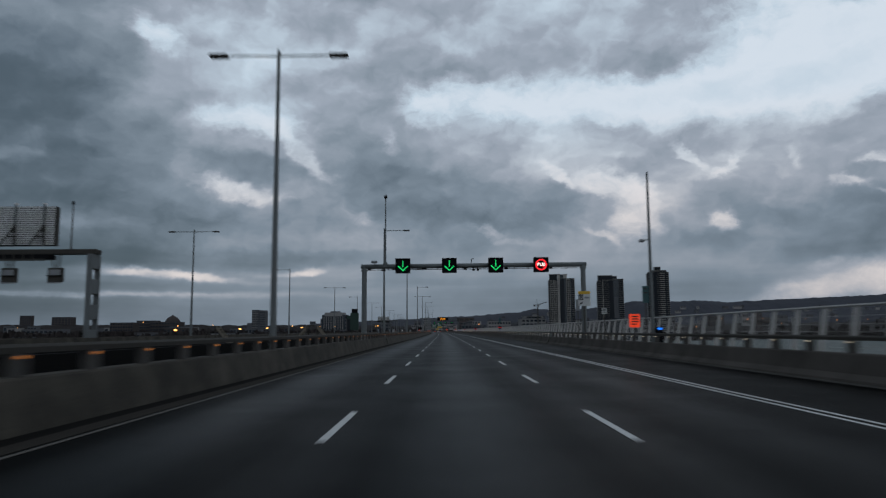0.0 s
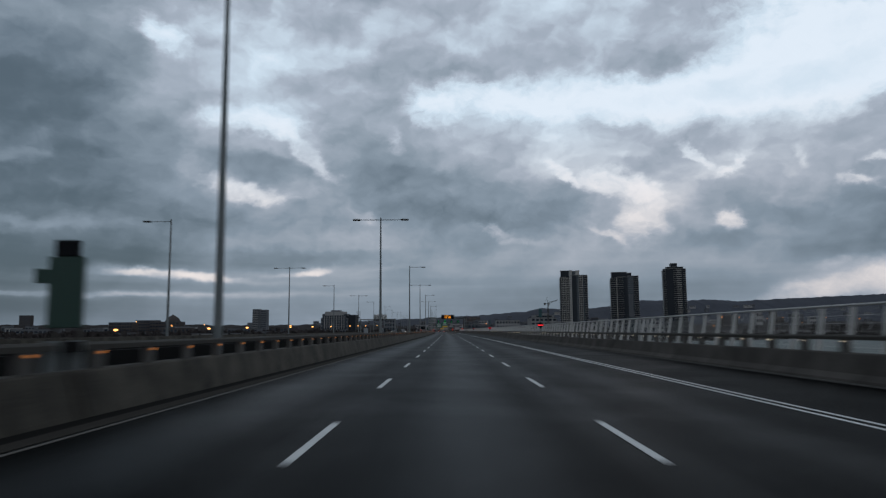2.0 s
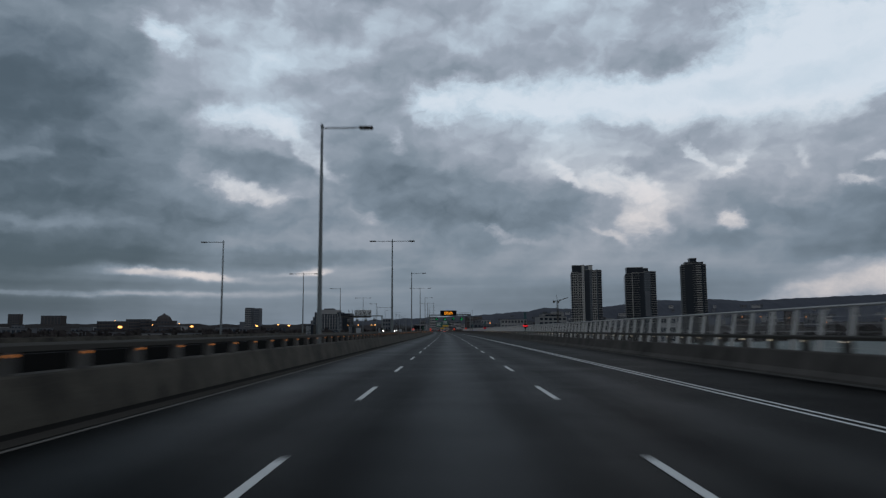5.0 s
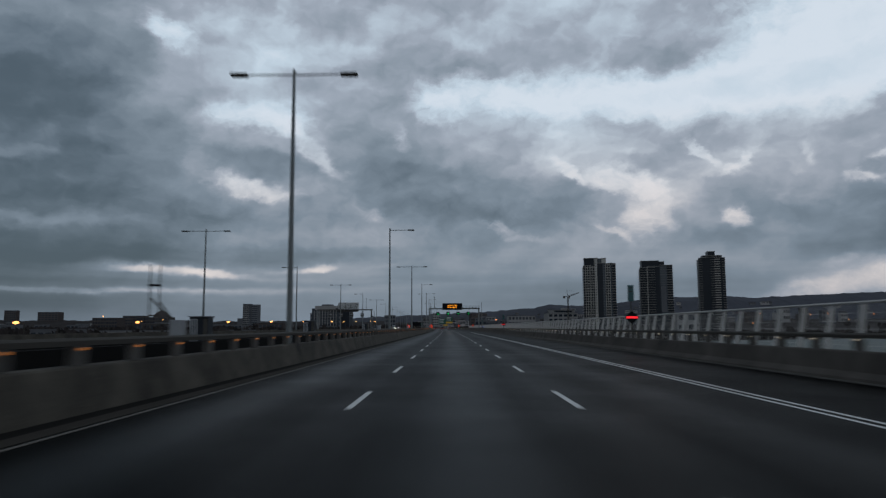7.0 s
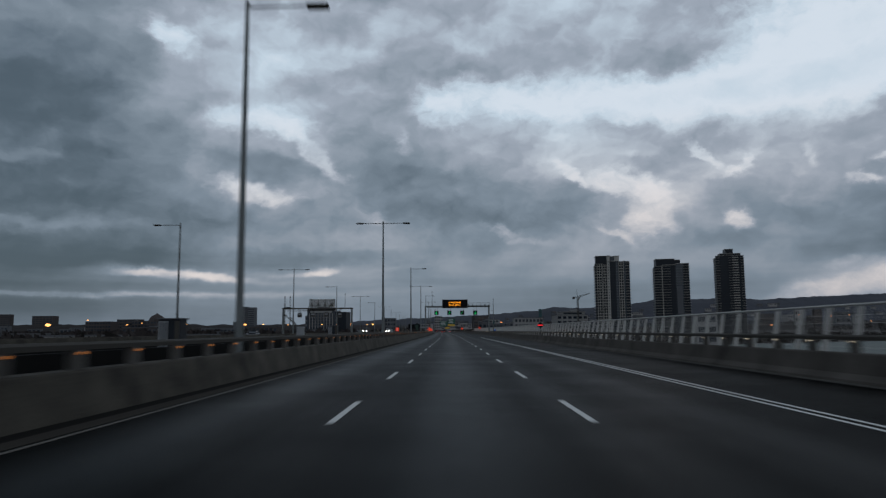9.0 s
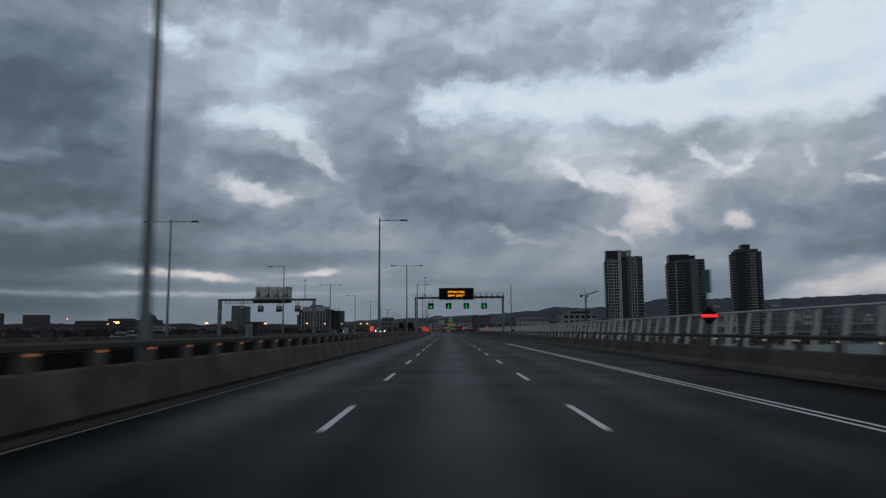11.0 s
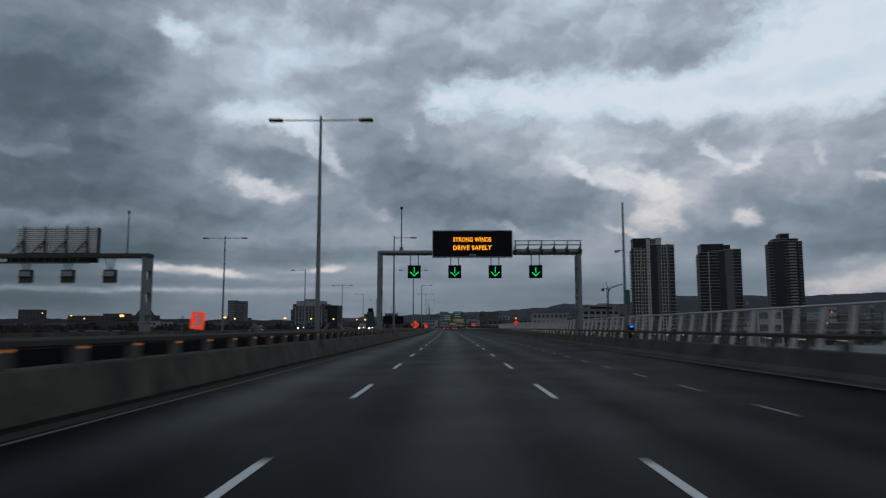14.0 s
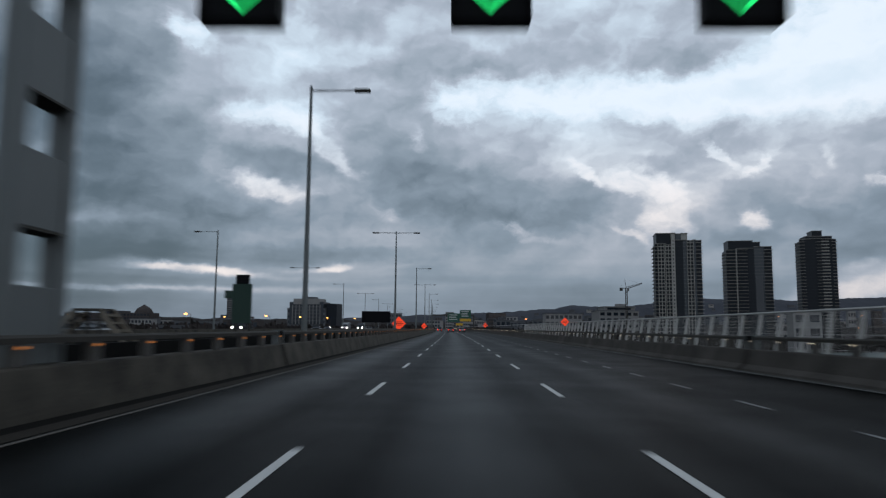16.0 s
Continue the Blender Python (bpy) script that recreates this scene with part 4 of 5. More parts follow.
# ---- roadside signs and masts ----
def side_mast(s, off, top):
    m = thing("camera_mast", at(s, off), "slender tapered grey mast with a cabinet and blue light", "mast")
    part("pole", tube(bmesh.new(), (0, 0, 0.1), (0, 0, top), 0.12, 0.06, 12), M_STEEL, m)
    arm = part("arm", tube(bmesh.new(), (0, 0, 6.45), (-0.45, -0.1, 6.42), 0.03, 0.03, 6), M_STEEL, m)
    part("camera_head", boxed(-0.62, -0.34, -0.25, 0.02, 6.3, 6.46, 0.03), M_HOUSING, arm)
    cab = part("cabinet", boxed(0.12, 0.52, -0.25, 0.2, 0.1, 1.42, 0.03), M_DARK, m, "dark equipment cabinet")
    part("blue_light", boxed(0.2, 0.44, -0.28, -0.25, 1.26, 1.37), M_BLUE_LED, cab, "lit blue light strip")
    return m


side_mast(40.7, 11.75, 10.45)
side_mast(437.8, 11.92, 9.75)


def diamond_sign(s, off, base, z, r, face, label, bar=False, category="road sign"):
    """A diamond on a post; base is the height of what it stands on."""
    d = thing("road_sign", at(s, off, base), label, category)
    zz = z - base
    part("post", boxed(-0.035, 0.035, 0.01, 0.07, 0, zz + r * 0.7), M_RAIL, d)
    part("foot", boxed(-0.3, 0.3, -0.3, 0.36, 0, 0.06, 0.01), M_RAIL, d)
    plate = part("sign_plate", flat_mesh([(0, zz - r), (r, zz), (0, zz + r), (-r, zz)], -0.012, 0.01), face, d)
    if bar:
        part("bar", boxed(-r * 0.78, r * 0.78, -0.03, -0.014, zz - 0.06, zz + 0.06), M_RED_LED, plate, "lit red bar")
    else:
        for k, w in ((0.22, 0.45), (0.0, 0.7), (-0.22, 0.45)):
            part("writing_bar", boxed(-r * w, r * w, -0.017, -0.013, zz + r * k - r * 0.05, zz + r * k + r * 0.05), M_BARS, plate)
    return d


for s in (140.0, 238.7, 337.0):
    diamond_sign(s, 10.85, 0.1, 1.82, 0.42, M_DARK, "black diamond sign with a lit red bar beside the path", True)
diamond_sign(527.0, -6.4, -0.9, 1.75, 0.82, M_ORANGE, "orange diamond road works sign in the median")
diamond_sign(527.5, 13.1, 0.1, 2.1, 0.5, M_ORANGE, "orange diamond road works sign beside the path")
diamond_sign(610.0, -6.4, -0.9, 1.7, 0.7, M_ORANGE, "distant orange diamond road works sign in the median")
diamond_sign(690.0, 12.5, 0.1, 2.3, 0.8, M_ORANGE, "distant orange diamond road works sign beside the path")


def board_sign(name, s, off, base, z, w, h, face, label, bars, turn=0.0):
    d = thing(name, at(s, off, base, turn), label, "road sign")
    zz = z - base
    part("post", boxed(-0.03, 0.03, 0.012, 0.07, 0, zz + h / 2), M_RAIL, d)
    plate = part("sign_plate", boxed(-w / 2, w / 2, -0.012, 0.01, zz - h / 2, zz + h / 2), face, d)
    for k, u, bw in bars:
        part("writing_bar", boxed(u - bw / 2, u + bw / 2, -0.017, -0.013, zz + k - 0.035, zz + k + 0.035), M_BARS, plate)
    return d


board_sign("path_sign", 40.7, 10.72, 0.1, 1.78, 0.60, 0.76, M_ORANGE, "orange rectangular notice beside the walking path", [(0.24, 0.0, 0.4), (0.1, 0.03, 0.34), (-0.05, 0.0, 0.4), (-0.2, -0.04, 0.3)])
board_sign("path_sign", 58.0, 10.75, 0.1, 3.3, 0.32, 0.92, M_HOUSING, "narrow grey sign board seen from its back", [])
board_sign("path_sign", 59.8, 13.3, 0.1, 2.85, 0.42, 0.46, M_SIGN_WHITE, "small black and white sign on the path fence", [(0.15, 0, 0.3), (0.04, -0.05, 0.22), (0.04, 0.1, 0.1), (-0.1, 0, 0.3)])

for s, off in ((40.5, 11.35), (140.2, 10.87), (238.9, 10.87), (337.2, 10.87), (437.45, 12.0)):
    board_sign("path_sign", s, off, 0.1, 3.27, 0.36, 0.97, M_SIGN_TEAL, "narrow upright teal sign on a post beside the path", [(0.32, 0.0, 0.2), (0.1, 0.0, 0.24)])

info = thing("bus_lane_sign", at(55.6, 10.82, 0.1), "white sign with a yellow header strapped to a gantry leg", "road sign")
plate = part("sign_plate", boxed(-0.47, 0.47, -0.012, 0.01, 3.05, 4.2), M_SIGN_WHITE, info)
part("header", boxed(-0.47, 0.47, -0.018, -0.013, 3.97, 4.2), M_SIGN_YELLOW, plate, "yellow header strip")
part("symbol_panel", boxed(-0.45, -0.08, -0.018, -0.013, 3.5, 3.94), M_BARS, plate, "black symbol panel")
part("symbol", ring_mesh(-0.26, 3.72, -0.02, 0.09, 0.13, 20), M_SIGN_WHITE, plate)
part("writing_bar", boxed(0.0, 0.4, -0.018, -0.013, 3.62, 3.76), M_HOUSING, plate, "grey writing")
part("small_arrow", flat_mesh([(-0.36, 3.14), (-0.36, 3.28), (-0.1, 3.36), (-0.2, 3.2)], -0.018, -0.013), M_BARS, plate, "black arrow")
part("strap", boxed(-0.3, 0.3, 0.011, 0.1, 3.55, 3.65), M_RAIL, info)
part("post", boxed(-0.04, 0.04, 0.012, 0.08, 0, 3.1), M_RAIL, info)

chev = thing("chevron_board", at(425.0, -12.6, -0.55), "orange board with a white chevron on a stand", "road sign")
part("sign_plate", boxed(-0.34, 0.34, -0.015, 0.015, 1.75, 2.6), M_ORANGE, chev).rotation_euler = (0, radians(6), 0)
part("chevron", flat_mesh([(-0.2, 2.5), (0.0, 2.5), (0.25, 2.18), (0.0, 1.86), (-0.2, 1.86), (0.04, 2.18)], -0.022, -0.017), M_SIGN_WHITE, chev, "white chevron").rotation_euler = (0, radians(6), 0)
for x in (-0.5, 0.1):
    part("stand_leg", tube(bmesh.new(), (x * 0.5, 0.05, 0.1), (x - 0.05, 0.05, 2.4), 0.03), M_RAIL, chev)
part("foot", boxed(-0.7, 0.7, -0.4, 0.4, 0, 0.1), M_RAIL, chev)

trailer = thing("message_trailer", at(573.0, -13.9, -0.55), "large dark portable message board on a trailer", "trailer")
part("panel", boxed(-2.6, 2.6, -0.2, 0.2, 2.7, 4.75, 0.04), M_DARK, trailer)
part("pillar", boxed(-0.15, 0.15, -0.1, 0.1, 0.6, 2.7), M_RAIL, trailer)
part("chassis", boxed(-1.0, 1.0, -1.6, 1.6, 0.45, 0.62, 0.03), M_RAIL, trailer)
for x in (-1.05, 1.05):
    part("wheel", tube(bmesh.new(), (x - 0.1, 0, 0.33), (x + 0.1, 0, 0.33), 0.33, 0.33, 16), M_RUBBER, trailer)


def green_gantry(s):
    g = thing("direction_gantry", at(s), "distant gantry with large green direction signs", "gantry")
    part("beam", boxed(-7.0, 14.2, -0.3, 0.3, 7.4, 8.0), M_RAIL, g)
    for x in (-6.8, 14.0):
        part("leg", boxed(x - 0.3, x + 0.3, -0.3, 0.3, -0.5, 7.4), M_RAIL, g)
    for x0, x1, z0, z1 in ((0.9, 6.95, 4.3, 8.6), (7.05, 12.6, 6.1, 10.3)):
        p = part("direction_sign", boxed(x0, x1, -0.5, -0.32, z0, z1, 0.02), M_SIGN_GREEN, g, "large green direction sign")
        for i in range(3):
            z = z1 - 0.8 - 1.1 * i
            part("writing_bar", boxed(x0 + 0.7, x1 - 1.2 - 0.6 * (i % 2), -0.52, -0.505, z - 0.2, z + 0.2), M_SIGN_WHITE, p)
    for x0, x1, z0, z1 in ((7.1, 12.6, 4.65, 6.0), (5.1, 8.5, 2.6, 3.7)):
        part("exit_plate", boxed(x0, x1, -0.6, -0.53, z0, z1, 0.02), M_SIGN_YELLOW, g, "yellow exit plate")
    return g


green_gantry(800.0)


# ---- cabins on the rail corridor ----
def cabin(s, off, w=2.2):
    c = thing("equipment_cabin", at(s, off, -0.9), "dark equipment cabin with a white-framed glazed end beside the tracks", "cabin", "rail corridor cabins")
    h = 3.2
    body = part("body", boxed(-w / 2, w / 2, -0.75, 0.75, 0, h, 0.03), M_TOWER_DARK, c)
    part("side_panel", boxed(w * 0.26, w * 0.48, -0.79, -0.75, 0.05, h - 0.12), M_RAIL, body, "grey side panel")
    door = part("glazed_door", boxed(-w * 0.44, -w * 0.08, -0.79, -0.75, 0.05, h - 0.15), M_TOWER_GLASS, c)
    for u in (-0.45, -0.33, -0.2, -0.08):
        part("glazing_bar", boxed(w * u - 0.05, w * u + 0.05, -0.83, -0.785, 0.05, h - 0.15), M_HOUSING, door, "white glazing bar")
    for z in (0.6, h - 0.2):
        part("glazing_rail", boxed(-w * 0.45, -w * 0.08, -0.825, -0.785, z - 0.04, z + 0.04), M_HOUSING, door)
    part("roof", boxed(-w / 2 - 0.12, w / 2 + 0.12, -0.9, 0.9, h, h + 0.1, 0.02), M_GREY, c)
    return c


cabin(263.0, -23.4, 1.7)
cabin(309.0, -22.2, 1.7)
cabin(391.0, -22.6, 1.75)


# ---- dark green boards in the rail corridor ----
def green_board(s):
    d = thing("green_board", at(s, -9.4, -0.9), "tall dark green board on a post beside the tracks", "sign", "green boards")
    part("panel", boxed(-0.46, 0.40, -0.05, 0.05, 2.3, 4.05, 0.01), M_BOARD_GREEN, d)
    part("side_panel", boxed(-0.80, -0.465, -0.05, 0.05, 3.4, 3.75, 0.01), M_BOARD_GREEN, d)
    part("upper_box", boxed(-0.32, 0.28, -0.07, 0.07, 4.055, 4.46, 0.02), M_DARK, d, "dark box on the board")
    for x in (-0.2, 0.4):
        part("post", boxed(x - 0.15, x - 0.05, 0.07, 0.17, 0, 4.0), M_RAIL, d)
    return d


green_board(73.0)
green_board(475.3)


# ---- signal posts of the railway ----
def rail_signal_post(s, off):
    d = thing("rail_signal_post", at(s, off, -0.55), "slim braced steel signal post beside the tracks", "signal post", "rail signal posts")
    for x in (-0.19, 0.19):
        part("upright", tube(bmesh.new(), (x, 0, 0), (x, 0, 4.3), 0.035, 0.025, 8), M_RAIL, d)
        part("base_plate", boxed(x - 0.12, x + 0.12, -0.12, 0.12, 0, 0.03), M_RAIL, d)
    part("cross_bar", boxed(-0.24, 0.24, -0.05, 0.05, 3.45, 3.53, 0.01), M_DARK, d)
    for z in (2.3, 1.6):
        part("rung", boxed(-0.2, 0.2, -0.03, 0.03, z, z + 0.05), M_RAIL, d)
    part("brace", tube(bmesh.new(), (-0.15, 0, 3.0), (0.95, 0, 1.9), 0.03, n=6), M_RAIL, d)
    part("brace", tube(bmesh.new(), (0.2, 0, 2.85), (0.95, 0, 1.9), 0.03, n=6), M_RAIL, d)
    part("stub_post", tube(bmesh.new(), (0.95, 0, 0), (0.95, 0, 2.0), 0.04, n=8), M_RAIL, d)
    part("relay_box", boxed(0.7, 1.2, -0.2, 0.2, 1.5, 2.15, 0.02), M_HOUSING, d, "grey relay box")
    return d


for s in (145.0, 223.5, 302.0, 380.5):
    rail_signal_post(s, -11.4)
# ---- vehicles ----
def loft(sections):
    """A body from cross-sections (y, [(x, z), ...]) of equal length, mirrored shapes closed at both ends."""
    bm = bmesh.new()
    rows = [[bm.verts.new((x, y, z)) for x, z in pts] for y, pts in sections]
    n = len(rows[0])
    for a, b in zip(rows, rows[1:]):
        for i in range(n):
            j = (i + 1) % n
            bm.faces.new((a[i], a[j], b[j], b[i]))
    bm.faces.new(rows[0][::-1])
    bm.faces.new(rows[-1])
    bmesh.ops.recalc_face_normals(bm, faces=bm.faces)
    return bm


def hull(w, z0, z1, inset=0.08):
    h = w / 2
    return [(-h + inset, z0), (h - inset, z0), (h, z0 + 0.18), (h, z1 - 0.12), (h - inset, z1), (-h + inset, z1), (-h, z1 - 0.12), (-h, z0 + 0.18)]


def car(m, paint, label, tail_lit, head_lit):
    """A hatchback that faces +y."""
    c = thing("car", m, label, "car")
    part("body", loft([(-2.15, hull(1.6, 0.42, 0.85)), (-2.0, hull(1.76, 0.3, 0.95)), (-1.2, hull(1.8, 0.22, 0.98)), (1.0, hull(1.8, 0.22, 0.95)), (1.9, hull(1.74, 0.3, 0.78)), (2.15, hull(1.55, 0.4, 0.68))]), paint, c)
    cabin_bm = loft([(-1.95, hull(1.5, 0.92, 1.02)), (-1.4, hull(1.42, 0.94, 1.42)), (-0.2, hull(1.40, 0.94, 1.48)), (0.35, hull(1.42, 0.94, 1.42)), (1.15, hull(1.5, 0.90, 1.0))])
    roof = part("greenhouse", cabin_bm, M_GLASS_DARK, c, "dark car windows")
    part("roof", loft([(-1.42, hull(1.30, 1.41, 1.46, 0.03)), (-0.2, hull(1.28, 1.45, 1.51, 0.03)), (0.4, hull(1.28, 1.40, 1.45, 0.03))]), paint, roof)
    for x in (-0.82, 0.82):
        for y in (-1.3, 1.3):
            w = part("wheel", tube(bmesh.new(), (x - 0.1, y, 0.32), (x + 0.1, y, 0.32), 0.32, 0.32, 18), M_RUBBER, c)
            part("rim", tube(bmesh.new(), (x - 0.105, y, 0.32), (x + 0.105, y, 0.32), 0.2, 0.2, 12), M_STEEL, w)
        part("tail_light", boxed(x * 0.82 - 0.16, x * 0.82 + 0.16, -2.19, -2.02, 0.66, 0.82, 0.02), M_TAIL if tail_lit else M_BARS, c, "lit red tail light" if tail_lit else "")
        part("headlight", boxed(x * 0.8 - 0.15, x * 0.8 + 0.15, 2.03, 2.17, 0.52, 0.66, 0.02), M_HEADLIGHT if head_lit else M_HOUSING, c, "lit headlight" if head_lit else "")
    part("bumper", boxed(-0.75, 0.75, -2.2, -2.1, 0.35, 0.52, 0.03), M_BARS, c)
    part("number_plate", boxed(-0.25, 0.25, -2.2, -2.17, 0.6, 0.72), M_SIGN_WHITE, c)
    return c


for s, off, paint, words in ((655, 0.2, M_CAR_A, "dark car with lit tail lights far ahead"), (668, 3.9, M_CAR_B, "silver car with lit tail lights far ahead"), (712, -3.3, M_CAR_A, "dark car with lit tail lights in the fast lane")):
    car(at(s, off), paint, words, True, False)
for s, off, paint in ((505, -31.2, M_CAR_B), (604, -30.5, M_CAR_A), (640, -34.0, M_CAR_A), (392, -38.5, M_CAR_A), (702, -30.8, M_CAR_B), (734, -29.6, M_CAR_A), (748, -33.2, M_CAR_B)):
    car(at(s, off, 0, 180), paint, "oncoming car with lit headlights on the opposite carriageway", False, True)



def van(m, paint, label):
    """A tall delivery van that faces +y, with lit headlights."""
    v = thing("van", m, label, "van")
    part("body", loft([(-3.0, hull(1.9, 0.45, 2.45)), (-2.8, hull(2.0, 0.35, 2.6)), (1.2, hull(2.0, 0.35, 2.6)), (1.9, hull(1.9, 0.35, 2.1)), (2.3, hull(1.9, 0.4, 1.45)), (2.95, hull(1.75, 0.5, 1.25))]), paint, v)
    part("windscreen", boxed(-0.8, 0.8, 1.95, 2.25, 1.5, 2.05, 0.05), M_GLASS_DARK, v)
    part("bumper", boxed(-0.85, 0.85, 2.9, 3.05, 0.45, 0.7, 0.04), M_BARS, v)
    for x in (-0.72, 0.72):
        part("headlight", boxed(x - 0.14, x + 0.14, 2.8, 3.02, 0.98, 1.18, 0.02), M_HEADLIGHT, v, "lit headlight")
        for y in (-1.9, 1.9):
            w = part("wheel", tube(bmesh.new(), (x * 1.2 - 0.1, y, 0.36), (x * 1.2 + 0.1, y, 0.36), 0.36, 0.36, 18), M_RUBBER, v)
            part("rim", tube(bmesh.new(), (x * 1.2 - 0.105, y, 0.36), (x * 1.2 + 0.105, y, 0.36), 0.2, 0.2, 12), M_STEEL, w)
    return v


for s, off, paint in ((655, -31.0, M_CAR_B), (560, -34.5, M_CAR_A), (690, -30.6, M_CAR_A)):
    van(at(s, off, 0, 180), paint, "oncoming delivery van with lit headlights on the opposite carriageway")

# ---- ground, water, distance ----
LAND = -16.0
bm = bmesh.new()
bmesh.ops.create_grid(bm, x_segments=90, y_segments=90, size=4700)


def rise(x, y):
    """Height of the far right bank above the river plain."""
    shore_y = float(np.interp(x, [330, 520, 900, 1500, 3600], [1040, 1150, 1420, 1750, 2050]))
    u = min(max((y - shore_y - 90) / 160, 0), 1) * min(max((x - 380) / 120, 0), 1)
    return 15.0 * u * u * (3 - 2 * u)


for v in bm.verts:
    v.co.z = 3.0 * noise.noise(v.co * 0.002) - (0.0 if v.co.length > 300 else 1.0) + rise(v.co.x, v.co.y)
ground = structure("ground", bm, M_EARTH, "dark brown winter land reaching the horizon", "ground")
ground.location = (0, 0, LAND - 3.0)
bm = bmesh.new()
shore = [(-62, -900), (3600, -900), (3600, 2050), (1500, 1750), (900, 1420), (520, 1150), (330, 1040), (180, 985), (80, 930), (0, 900), (-62, 905)]
bm.faces.new([bm.verts.new((x, y, 0)) for x, y in shore])
water = structure("water", bm, M_WATER, "grey river under an overcast sky", "river")
water.location = (0, 0, LAND + 0.4)

# bridge piers
for s in range(-20, 900, 80):
    p = road(s, -20.0)
    pier = boxed(p.x - 22, p.x + 30, p.y - 1.6, p.y + 1.6, -4.0, -1.6)
    for dx in (-16, 0, 22):
        box(pier, p.x + dx - 2, p.x + dx + 2, p.y - 1.2, p.y + 1.2, LAND - 5, -4.0)
    structure("bridge_pier", pier, M_CONCRETE, "grey concrete pier under the bridge decks", "pier")


def tower(x, y, w, d, z_top, turn, floors, bays, crown, label):
    """An apartment tower of upright bays: (from, to, kind, metres below the top), in widths from the middle."""
    h = z_top - LAND
    t = thing("apartment_tower", pose(x, y, LAND, 0, 0, turn), label, "tower", "apartment towers")
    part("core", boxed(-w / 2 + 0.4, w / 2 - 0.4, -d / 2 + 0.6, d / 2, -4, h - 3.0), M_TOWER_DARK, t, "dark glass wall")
    step = h / floors
    for u0, u1, kind, drop in bays:
        x0, x1, top, f = u0 * w, u1 * w, h - drop, -d / 2
        if kind == "pier":
            p = part("pier", boxed(x0, x1, f - 0.9, f + 1.0, -4, top + 0.6), M_TOWER, t, "pale concrete pier")
            slit = mesh_of(boxed((x0 * 0.62 + x1 * 0.38), (x0 * 0.38 + x1 * 0.62), f - 0.95, f - 0.85, 0.9, step - 0.7), "window", M_GLASS_DARK)
            for k in range(2, int(top / step)):
                part("window", slit, None, p).matrix_local = pose(0, 0, k * step)
            continue
        if kind == "edge":
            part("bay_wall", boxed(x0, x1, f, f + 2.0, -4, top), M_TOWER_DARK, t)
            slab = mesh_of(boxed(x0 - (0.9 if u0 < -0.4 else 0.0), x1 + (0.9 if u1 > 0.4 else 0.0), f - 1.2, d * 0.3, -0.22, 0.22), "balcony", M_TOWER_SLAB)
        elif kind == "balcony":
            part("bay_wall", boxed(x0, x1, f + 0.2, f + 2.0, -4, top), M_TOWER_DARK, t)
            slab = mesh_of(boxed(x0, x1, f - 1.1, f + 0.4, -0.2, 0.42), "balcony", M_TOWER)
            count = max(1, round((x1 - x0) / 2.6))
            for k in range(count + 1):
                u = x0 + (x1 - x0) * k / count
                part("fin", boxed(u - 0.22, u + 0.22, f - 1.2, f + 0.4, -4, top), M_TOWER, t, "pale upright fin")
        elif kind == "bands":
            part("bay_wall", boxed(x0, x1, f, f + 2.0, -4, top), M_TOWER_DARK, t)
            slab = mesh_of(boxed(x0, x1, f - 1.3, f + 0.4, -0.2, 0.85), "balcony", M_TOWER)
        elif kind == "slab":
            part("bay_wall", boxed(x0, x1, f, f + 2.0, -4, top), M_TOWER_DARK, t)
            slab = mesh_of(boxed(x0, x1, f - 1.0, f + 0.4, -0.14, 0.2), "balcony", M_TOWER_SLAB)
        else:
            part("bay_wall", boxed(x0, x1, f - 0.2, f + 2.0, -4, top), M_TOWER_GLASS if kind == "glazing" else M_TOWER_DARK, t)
            slab = mesh_of(boxed(x0, x1, f - 0.32, f + 0.4, -0.12, 0.12), "spandrel", M_TOWER_GLASS if kind == "glass" else M_GREY)
        name = slab.name.split(".")[0]
        for k in range(2, int((top - 0.5) / step) + 1):
            part(name, slab, None, t).matrix_local = pose(0, 0, k * step)
        part("coping", boxed(x0 - 0.3, x1 + 0.3, f - 1.0, f + 2.2, top, top + 0.5), M_TOWER_SLAB, t)
    for u0, u1, z, mat in crown:
        c = part("penthouse", boxed(u0 * w, u1 * w, -d * 0.44, d * 0.4, h - 6, h + z), mat, t, "rooftop block")
        part("roof_edge", boxed(u0 * w - 0.5, u1 * w + 0.5, -d * 0.44 - 0.6, d * 0.4 + 0.4, h + z, h + z + 0.5), M_TOWER_SLAB, c)
    return t


tower(174.5, 1065, 36.8, 25, 78.7, -8, 30,
      [(-0.52, -0.45, "edge", 4), (-0.45, -0.31, "balcony", 4), (-0.31, -0.28, "glass", 4), (-0.28, -0.15, "balcony", 5), (-0.15, -0.07, "pier", -1), (-0.07, 0.11, "glass", 1), (0.11, 0.20, "glazing", 1), (0.20, 0.34, "balcony", 1.5), (0.34, 0.40, "glazing", 1.0), (0.40, 0.52, "edge", 1.5)],
      [(-0.48, -0.17, 5.2, M_TOWER_DARK), (-0.15, -0.06, 5.4, M_TOWER), (-0.05, 0.08, 4.6, M_TOWER_GLASS), (0.08, 0.22, 5.0, M_TOWER)], "pale grey apartment tower with stacked balconies and piers")
second = tower(267, 1150, 40, 27, 82.5, -9, 30,
      [(-0.52, -0.30, "edge", 3.5), (-0.30, -0.275, "pier", 3.0), (-0.275, -0.04, "slab", 2), (-0.04, 0.12, "glass", 2), (0.12, 0.34, "glazing", 0.5), (0.34, 0.52, "edge", 0.5)],
      [(-0.46, 0.1, 5.6, M_TOWER_DARK), (0.1, 0.27, 4.2, M_TOWER_DARK)], "dark glass apartment tower with thin balcony slabs")
